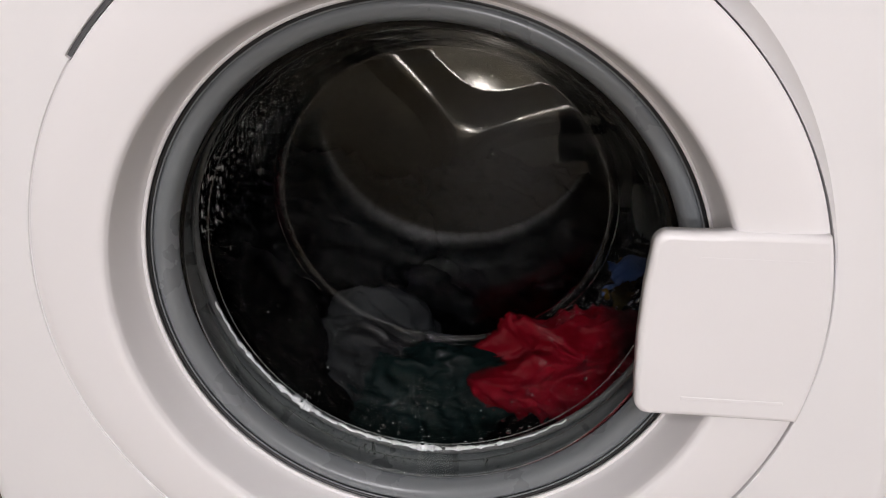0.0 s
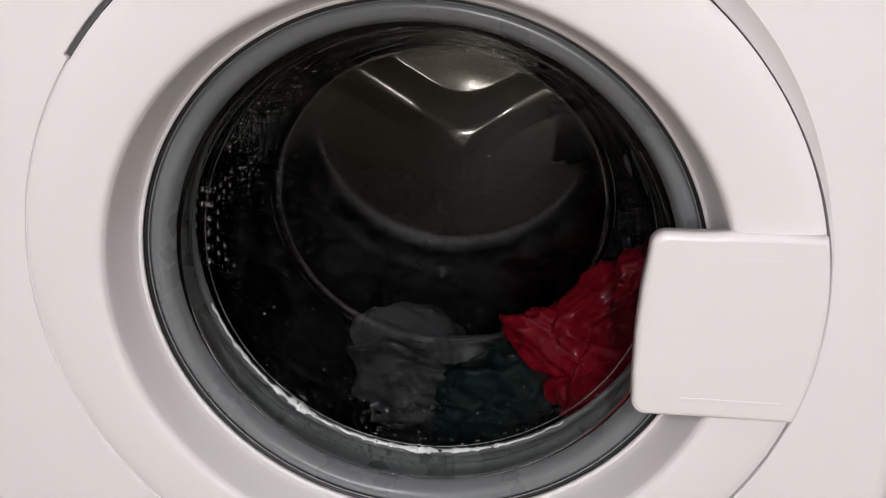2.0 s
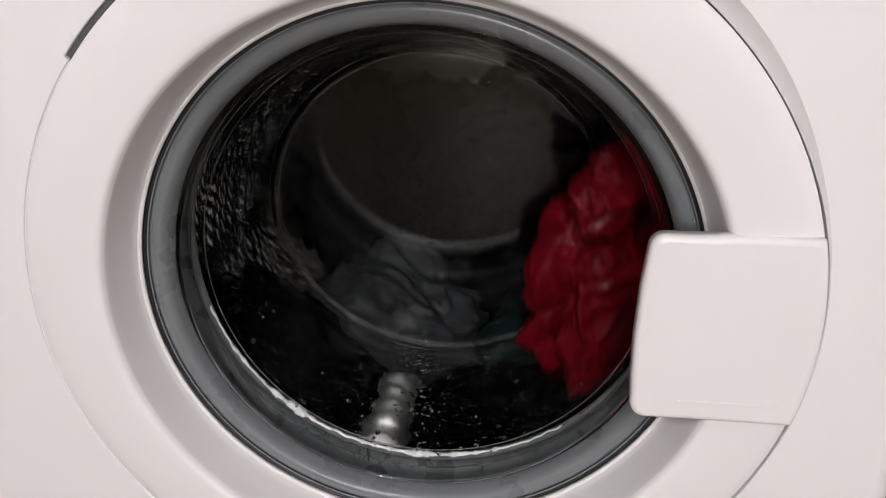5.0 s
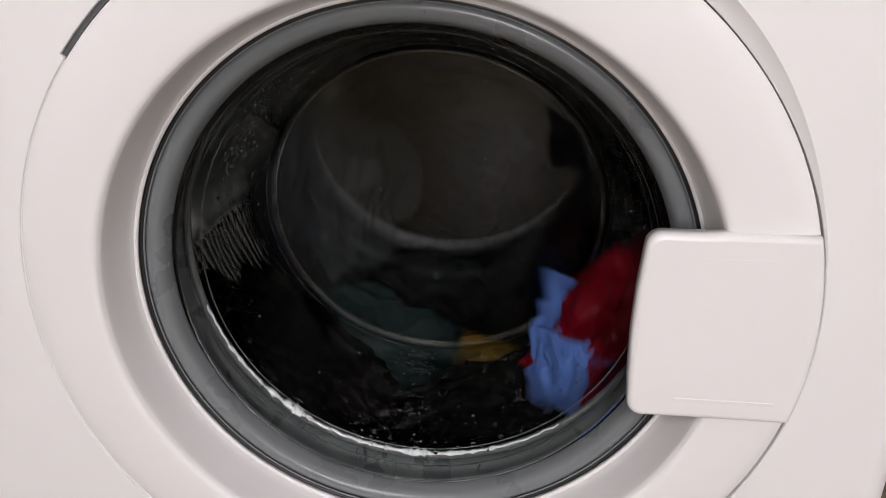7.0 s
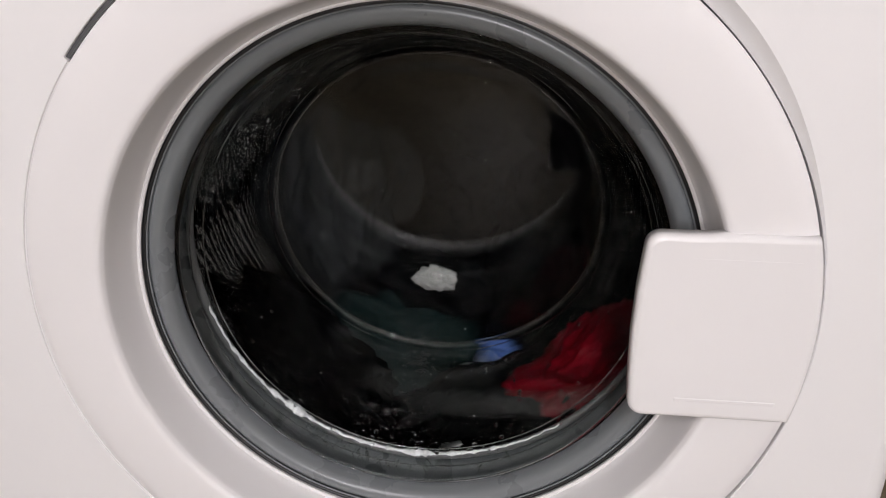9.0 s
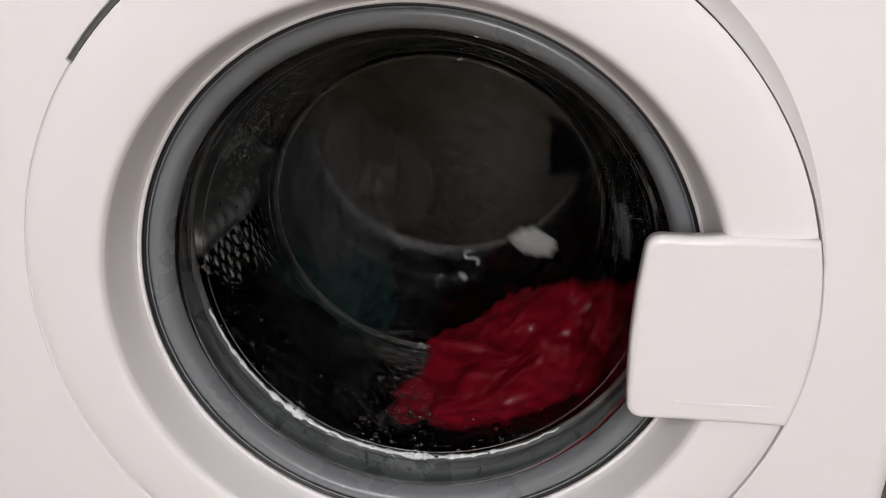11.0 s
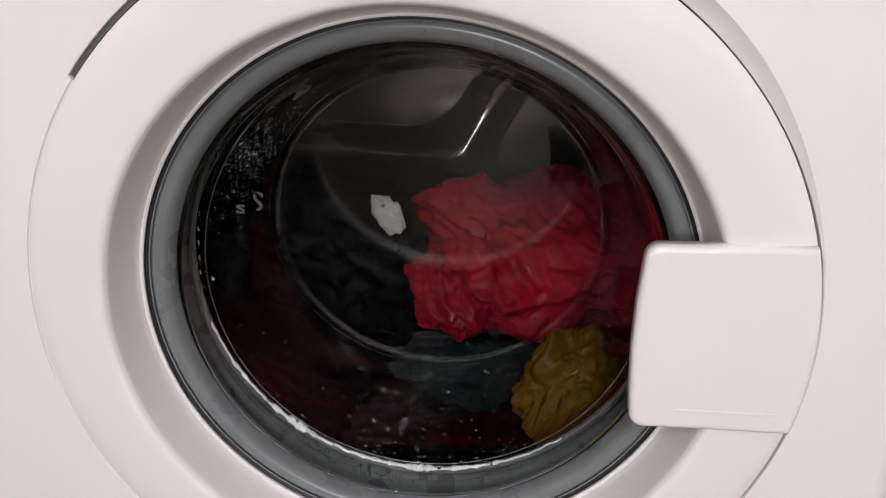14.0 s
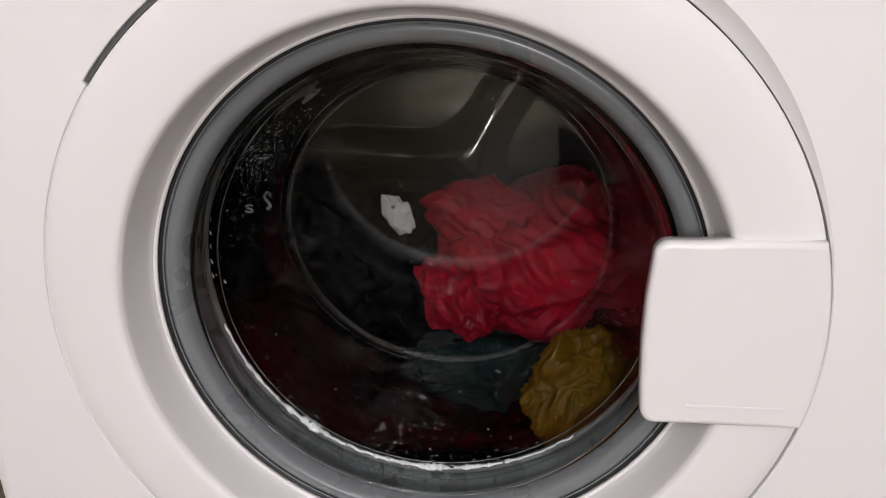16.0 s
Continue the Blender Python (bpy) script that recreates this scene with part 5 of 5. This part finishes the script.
    walk(BLACK_D, [
        (0, pose(-0.038, 0.350, 0.340, 0, 10, 0)), (0.4, pose(-0.030, 0.350, 0.345, 0, 0, 0)),
        (2, pose(-0.030, 0.350, 0.346, 0, 0, 0)), (4.6, pose(-0.030, 0.350, 0.347, 0, 0, 0)),
        (5.2, pose(0.010, 0.360, 0.494, 0, -0, 0)), (5.4, pose(-0.024, 0.360, 0.487, 0, -60, 0)),
        (5.6, pose(-0.025, 0.360, 0.464, 0, -120, 0)), (5.8, pose(0.009, 0.360, 0.456, 0, -180, 0)),
        (6, pose(0.030, 0.360, 0.475, 0, -240, 0)), (6.2, pose(0.010, 0.360, 0.494, 0, -300, 0)),
        (6.4, pose(-0.024, 0.360, 0.487, 0, -360, 0)), (6.6, pose(-0.025, 0.360, 0.464, 0, -420, 0)),
        (6.8, pose(0.009, 0.360, 0.456, 0, -480, 0)), (7, pose(0.030, 0.360, 0.475, 0, -540, 0)),
        (7.2, pose(0.010, 0.360, 0.494, 0, -600, 0)), (7.4, pose(-0.024, 0.360, 0.487, 0, -660, 0)),
        (7.6, pose(-0.025, 0.360, 0.464, 0, -720, 0)), (7.8, pose(0.009, 0.360, 0.456, 0, -780, 0)),
        (8, pose(0.030, 0.360, 0.474, 0, -840, 0)), (8.2, pose(0.010, 0.360, 0.494, 0, -900, 0)),
        (8.4, pose(-0.024, 0.360, 0.487, 0, -960, 0)), (8.6, pose(-0.025, 0.360, 0.464, 0, -1020, 0)),
        (8.8, pose(0.008, 0.360, 0.456, 0, -1080, 0)), (9, pose(0.030, 0.360, 0.474, 0, -1140, 0)),
        (9.2, pose(0.010, 0.360, 0.494, 0, -1200, 0)), (9.4, pose(-0.024, 0.360, 0.487, 0, -1260, 0)),
        (9.6, pose(-0.025, 0.360, 0.464, 0, -1320, 0)), (9.8, pose(0.008, 0.360, 0.456, 0, -1380, 0)),
        (10, pose(0.030, 0.360, 0.474, 0, -1440, 0)), (10.2, pose(0.010, 0.360, 0.494, 0, -1500, 0)),
        (10.4, pose(-0.024, 0.360, 0.487, 0, -1560, 0)), (10.6, pose(-0.025, 0.360, 0.464, 0, -1620, 0)),
        (10.8, pose(0.008, 0.360, 0.456, 0, -1680, 0)), (11, pose(0.030, 0.360, 0.474, 0, -1740, 0)),
        (11.7, pose(-0.104, 0.370, 0.359, 0, -1800, 0)), (12.5, pose(-0.103, 0.370, 0.360, 0, -1800, 0)),
        (16, pose(-0.105, 0.370, 0.364, 0, -1800, 0)),
    ])
    walk(BLACK_E, [
        (0, pose(-0.143, 0.205, 0.316, 0, 43, 0)), (0.4, pose(-0.129, 0.205, 0.305, 0, 38, 0)),
        (4.6, pose(-0.129, 0.205, 0.305, 0, 38, 0)), (5, pose(-0.130, 0.205, 0.305, 0, 38, 0)),
        (5.15, pose(-0.105, 0.205, 0.288, 0, 30, 0)), (5.3, pose(-0.066, 0.205, 0.271, 0, 18, 0)),
        (5.45, pose(-0.047, 0.205, 0.265, 0, 13, 0)), (5.6, pose(-0.066, 0.205, 0.271, 0, 18, 0)),
        (5.75, pose(-0.105, 0.205, 0.288, 0, 30, 0)), (5.9, pose(-0.130, 0.205, 0.305, 0, 38, 0)),
        (6.05, pose(-0.125, 0.205, 0.301, 0, 37, 0)), (6.2, pose(-0.092, 0.205, 0.281, 0, 26, 0)),
        (6.35, pose(-0.056, 0.205, 0.268, 0, 15, 0)), (6.5, pose(-0.050, 0.205, 0.266, 0, 14, 0)),
        (6.65, pose(-0.079, 0.205, 0.275, 0, 22, 0)), (6.8, pose(-0.116, 0.205, 0.295, 0, 34, 0)),
        (6.95, pose(-0.132, 0.205, 0.307, 0, 39, 0)), (7.1, pose(-0.116, 0.205, 0.295, 0, 34, 0)),
        (7.25, pose(-0.079, 0.205, 0.275, 0, 22, 0)), (7.4, pose(-0.050, 0.205, 0.266, 0, 14, 0)),
        (7.55, pose(-0.056, 0.205, 0.268, 0, 15, 0)), (7.7, pose(-0.092, 0.205, 0.281, 0, 26, 0)),
        (7.85, pose(-0.125, 0.205, 0.301, 0, 37, 0)), (8, pose(-0.130, 0.205, 0.305, 0, 38, 0)),
        (8.15, pose(-0.105, 0.205, 0.288, 0, 30, 0)), (8.3, pose(-0.066, 0.205, 0.271, 0, 18, 0)),
        (8.45, pose(-0.047, 0.205, 0.265, 0, 13, 0)), (8.6, pose(-0.066, 0.205, 0.271, 0, 18, 0)),
        (8.75, pose(-0.105, 0.205, 0.288, 0, 30, 0)), (8.9, pose(-0.130, 0.205, 0.305, 0, 38, 0)),
        (9.05, pose(-0.125, 0.205, 0.301, 0, 37, 0)), (9.2, pose(-0.092, 0.205, 0.281, 0, 26, 0)),
        (9.35, pose(-0.056, 0.205, 0.268, 0, 15, 0)), (9.5, pose(-0.050, 0.205, 0.266, 0, 14, 0)),
        (9.65, pose(-0.079, 0.205, 0.275, 0, 22, 0)), (9.8, pose(-0.116, 0.205, 0.295, 0, 34, 0)),
        (9.95, pose(-0.132, 0.205, 0.307, 0, 39, 0)), (10.1, pose(-0.116, 0.205, 0.295, 0, 34, 0)),
        (10.25, pose(-0.079, 0.205, 0.275, 0, 22, 0)), (10.4, pose(-0.050, 0.205, 0.266, 0, 14, 0)),
        (10.55, pose(-0.056, 0.205, 0.268, 0, 15, 0)), (10.7, pose(-0.092, 0.205, 0.281, 0, 26, 0)),
        (10.85, pose(-0.125, 0.205, 0.301, 0, 37, 0)), (11, pose(-0.130, 0.205, 0.305, 0, 38, 0)),
        (11.6, pose(-0.129, 0.205, 0.305, 0, 38, 0)), (16, pose(-0.129, 0.205, 0.305, 0, 38, 0)),
    ])
    walk(BLACK_F, [
        (0, pose(0.089, 0.205, 0.280, 0, -25, 0)), (0.4, pose(0.105, 0.205, 0.288, 0, -30, 0)),
        (4.6, pose(0.105, 0.205, 0.288, 0, -30, 0)), (5, pose(0.141, 0.205, 0.314, 0, -42, 0)),
        (5.15, pose(0.110, 0.205, 0.291, 0, -31, 0)), (5.3, pose(0.104, 0.205, 0.287, 0, -30, 0)),
        (5.45, pose(0.129, 0.205, 0.304, 0, -38, 0)), (5.6, pose(0.160, 0.205, 0.334, 0, -50, 0)),
        (5.75, pose(0.172, 0.205, 0.350, 0, -55, 0)), (5.9, pose(0.160, 0.205, 0.334, 0, -50, 0)),
        (6.05, pose(0.129, 0.205, 0.304, 0, -38, 0)), (6.2, pose(0.104, 0.205, 0.287, 0, -30, 0)),
        (6.35, pose(0.110, 0.205, 0.291, 0, -31, 0)), (6.5, pose(0.141, 0.205, 0.314, 0, -42, 0)),
        (6.65, pose(0.167, 0.205, 0.342, 0, -53, 0)), (6.8, pose(0.171, 0.205, 0.348, 0, -54, 0)),
        (6.95, pose(0.151, 0.205, 0.324, 0, -46, 0)), (7.1, pose(0.119, 0.205, 0.297, 0, -34, 0)),
        (7.25, pose(0.102, 0.205, 0.286, 0, -29, 0)), (7.4, pose(0.119, 0.205, 0.297, 0, -34, 0)),
        (7.55, pose(0.151, 0.205, 0.324, 0, -46, 0)), (7.7, pose(0.171, 0.205, 0.348, 0, -54, 0)),
        (7.85, pose(0.167, 0.205, 0.342, 0, -53, 0)), (8, pose(0.141, 0.205, 0.314, 0, -42, 0)),
        (8.15, pose(0.110, 0.205, 0.291, 0, -31, 0)), (8.3, pose(0.104, 0.205, 0.287, 0, -30, 0)),
        (8.45, pose(0.129, 0.205, 0.304, 0, -38, 0)), (8.6, pose(0.160, 0.205, 0.334, 0, -50, 0)),
        (8.75, pose(0.172, 0.205, 0.350, 0, -55, 0)), (8.9, pose(0.160, 0.205, 0.334, 0, -50, 0)),
        (9.05, pose(0.129, 0.205, 0.304, 0, -38, 0)), (9.2, pose(0.104, 0.205, 0.287, 0, -30, 0)),
        (9.35, pose(0.110, 0.205, 0.291, 0, -31, 0)), (9.5, pose(0.141, 0.205, 0.314, 0, -42, 0)),
        (9.65, pose(0.167, 0.205, 0.342, 0, -53, 0)), (9.8, pose(0.171, 0.205, 0.348, 0, -54, 0)),
        (9.95, pose(0.151, 0.205, 0.324, 0, -46, 0)), (10.1, pose(0.119, 0.205, 0.297, 0, -34, 0)),
        (10.25, pose(0.102, 0.205, 0.286, 0, -29, 0)), (10.4, pose(0.119, 0.205, 0.297, 0, -34, 0)),
        (10.55, pose(0.151, 0.205, 0.324, 0, -46, 0)), (10.7, pose(0.171, 0.205, 0.348, 0, -54, 0)),
        (10.85, pose(0.167, 0.205, 0.342, 0, -53, 0)), (11, pose(0.141, 0.205, 0.314, 0, -42, 0)),
        (11.6, pose(0.105, 0.205, 0.288, 0, -30, 0)), (16, pose(0.105, 0.205, 0.288, 0, -30, 0)),
    ])
    walk(BLACK_H, [
        (0, pose(-0.036, 0.300, 0.263, 0, 10, 0)), (0.4, pose(-0.018, 0.300, 0.261, 0, 5, 0)),
        (4.6, pose(-0.018, 0.300, 0.261, 0, 5, 0)), (5, pose(0.070, 0.205, 0.272, 0, -19, 0)),
        (5.15, pose(0.063, 0.205, 0.270, 0, -18, 0)), (5.3, pose(0.026, 0.205, 0.262, 0, -7, 0)),
        (5.45, pose(-0.013, 0.205, 0.260, 0, 4, 0)), (5.6, pose(-0.020, 0.205, 0.261, 0, 5, 0)),
        (5.75, pose(0.011, 0.205, 0.260, 0, -3, 0)), (5.9, pose(0.053, 0.205, 0.267, 0, -15, 0)),
        (6.05, pose(0.072, 0.205, 0.273, 0, -20, 0)), (6.2, pose(0.053, 0.205, 0.267, 0, -15, 0)),
        (6.35, pose(0.011, 0.205, 0.260, 0, -3, 0)), (6.5, pose(-0.020, 0.205, 0.261, 0, 5, 0)),
        (6.65, pose(-0.013, 0.205, 0.260, 0, 4, 0)), (6.8, pose(0.026, 0.205, 0.262, 0, -7, 0)),
        (6.95, pose(0.063, 0.205, 0.270, 0, -18, 0)), (7.1, pose(0.070, 0.205, 0.272, 0, -19, 0)),
        (7.25, pose(0.040, 0.205, 0.264, 0, -11, 0)), (7.4, pose(-0.002, 0.205, 0.260, 0, 1, 0)),
        (7.55, pose(-0.022, 0.205, 0.261, 0, 6, 0)), (7.7, pose(-0.002, 0.205, 0.260, 0, 1, 0)),
        (7.85, pose(0.040, 0.205, 0.264, 0, -11, 0)), (8, pose(0.070, 0.205, 0.272, 0, -19, 0)),
        (8.15, pose(0.063, 0.205, 0.270, 0, -18, 0)), (8.3, pose(0.026, 0.205, 0.262, 0, -7, 0)),
        (8.45, pose(-0.013, 0.205, 0.260, 0, 4, 0)), (8.6, pose(-0.020, 0.205, 0.261, 0, 5, 0)),
        (8.75, pose(0.011, 0.205, 0.260, 0, -3, 0)), (8.9, pose(0.053, 0.205, 0.267, 0, -15, 0)),
        (9.05, pose(0.072, 0.205, 0.273, 0, -20, 0)), (9.2, pose(0.053, 0.205, 0.267, 0, -15, 0)),
        (9.35, pose(0.011, 0.205, 0.260, 0, -3, 0)), (9.5, pose(-0.020, 0.205, 0.261, 0, 5, 0)),
        (9.65, pose(-0.013, 0.205, 0.260, 0, 4, 0)), (9.8, pose(0.026, 0.205, 0.262, 0, -7, 0)),
        (9.95, pose(0.063, 0.205, 0.270, 0, -18, 0)), (10.1, pose(0.070, 0.205, 0.272, 0, -19, 0)),
        (10.25, pose(0.040, 0.205, 0.264, 0, -11, 0)), (10.4, pose(-0.002, 0.205, 0.260, 0, 1, 0)),
        (10.55, pose(-0.022, 0.205, 0.261, 0, 6, 0)), (10.7, pose(-0.002, 0.205, 0.260, 0, 1, 0)),
        (10.85, pose(0.040, 0.205, 0.264, 0, -11, 0)), (11, pose(0.070, 0.205, 0.272, 0, -19, 0)),
        (11.6, pose(-0.018, 0.205, 0.261, 0, 5, 0)), (16, pose(-0.018, 0.205, 0.261, 0, 5, 0)),
    ])
    walk(SOCK_A, [
        (0, pose(-0.010, 0.360, 0.268, 0, 0, 0)), (0.4, pose(-0.008, 0.360, 0.270, 0, 0, 0)),
        (2, pose(-0.005, 0.360, 0.273, 0, 0, 0)), (4.6, pose(-0.003, 0.360, 0.279, 0, 0, 0)),
        (5.4, pose(0.060, 0.360, 0.325, 0, -23, 0)), (5.8, pose(0.056, 0.300, 0.474, 0, -94, 0)),
        (6.2, pose(0.066, 0.225, 0.508, 0, -120, 0)), (6.3, pose(0.062, 0.225, 0.493, 0, -110, 0)),
        (6.4, pose(0.032, 0.225, 0.434, 0, -42, 0)), (6.5, pose(0.016, 0.225, 0.359, 0, -8, 0)),
        (6.7, pose(-0.014, 0.260, 0.280, 0, 4, 0)), (7, pose(0.067, 0.220, 0.278, 0, -19, 0)),
        (7.2, pose(0.109, 0.220, 0.287, 0, -31, 0)), (7.4, pose(0.135, 0.220, 0.302, 0, -39, 0)),
        (7.6, pose(0.143, 0.240, 0.410, 0, -67, 0)), (7.8, pose(0.083, 0.225, 0.484, 0, -100, 0)),
        (7.9, pose(0.086, 0.225, 0.443, 0, -72, 0)), (8, pose(0.051, 0.225, 0.442, 0, -61, 0)),
        (8.1, pose(0.027, 0.225, 0.407, 0, -23, 0)), (8.2, pose(0.025, 0.225, 0.363, 0, -13, 0)),
        (8.3, pose(0.025, 0.225, 0.324, 0, -10, 0)), (8.4, pose(0.028, 0.225, 0.305, 0, -10, 0)),
        (8.5, pose(0.065, 0.225, 0.319, 0, -23, 0)), (8.6, pose(0.105, 0.225, 0.358, 0, -43, 0)),
        (8.7, pose(0.104, 0.225, 0.398, 0, -55, 0)), (8.8, pose(0.056, 0.225, 0.401, 0, -39, 0)),
        (8.9, pose(0.025, 0.225, 0.394, 0, -18, 0)), (9, pose(-0.006, 0.225, 0.392, 0, 4, 0)),
        (9.2, pose(0.064, 0.250, 0.317, 0, -23, 0)), (9.5, pose(0.147, 0.270, 0.386, 0, -60, 0)),
        (9.8, pose(0.056, 0.270, 0.506, 0, -123, 0)), (10.1, pose(-0.105, 0.270, 0.410, 0, -203, 0)),
        (10.5, pose(-0.016, 0.270, 0.277, 0, -283, 0)), (10.9, pose(0.103, 0.250, 0.384, 0, -363, 0)),
        (11.2, pose(-0.012, 0.225, 0.482, 0, -283, 0)), (11.4, pose(-0.047, 0.225, 0.471, 0, -269, 0)),
        (11.7, pose(-0.049, 0.225, 0.467, 0, -300, 0)), (12.5, pose(-0.049, 0.225, 0.467, 0, -300, 0)),
        (16, pose(-0.049, 0.225, 0.469, 0, -300, 0)),
    ])
    walk(SOCK_B, [
        (0, pose(-0.066, 0.370, 0.265, 0, 0, 0)), (0.4, pose(-0.064, 0.370, 0.265, 0, 0, 0)),
        (2, pose(-0.062, 0.370, 0.264, 0, 0, 0)), (4.6, pose(-0.062, 0.370, 0.264, 0, 0, 0)),
        (5.4, pose(0.062, 0.360, 0.290, 0, -19, 0)), (5.9, pose(0.001, 0.300, 0.494, 0, -99, 0)),
        (6.4, pose(-0.085, 0.270, 0.323, 0, -19, 0)), (6.6, pose(0.010, 0.250, 0.255, 0, -3, 0)),
        (6.8, pose(0.134, 0.250, 0.405, 0, -64, 0)), (7, pose(-0.039, 0.325, 0.537, 0, -144, 0)),
        (7.1, pose(-0.149, 0.225, 0.378, 0, -224, 0)), (7.3, pose(-0.080, 0.240, 0.274, 0, -304, 0)),
        (7.6, pose(0.143, 0.250, 0.423, 0, -384, 0)), (7.8, pose(0.036, 0.225, 0.539, 0, -464, 0)),
        (7.9, pose(0.029, 0.225, 0.537, 0, -517, 0)), (8, pose(0.005, 0.225, 0.500, 0, -597, 0)),
        (8.1, pose(-0.069, 0.225, 0.319, 0, -677, 0)), (8.2, pose(0.023, 0.225, 0.302, 0, -728, 0)),
        (8.4, pose(0.146, 0.225, 0.355, 0, -772, 0)), (8.6, pose(0.107, 0.250, 0.491, 0, -821, 0)),
        (8.8, pose(0.109, 0.225, 0.509, 0, -830, 0)), (8.9, pose(0.099, 0.225, 0.447, 0, -797, 0)),
        (9, pose(0.060, 0.180, 0.281, 0, -738, 0)), (9.2, pose(0.153, 0.240, 0.400, 0, -785, 0)),
        (9.6, pose(0.004, 0.270, 0.509, 0, -865, 0)), (9.9, pose(-0.133, 0.280, 0.355, 0, -945, 0)),
        (10.3, pose(0.065, 0.300, 0.265, 0, -1025, 0)), (11.7, pose(0.000, 0.360, 0.255, 0, -1080, 0)),
        (12.5, pose(0.002, 0.360, 0.255, 0, -1080, 0)), (16, pose(-0.003, 0.360, 0.255, 0, -1080, 0)),
    ])


motions()
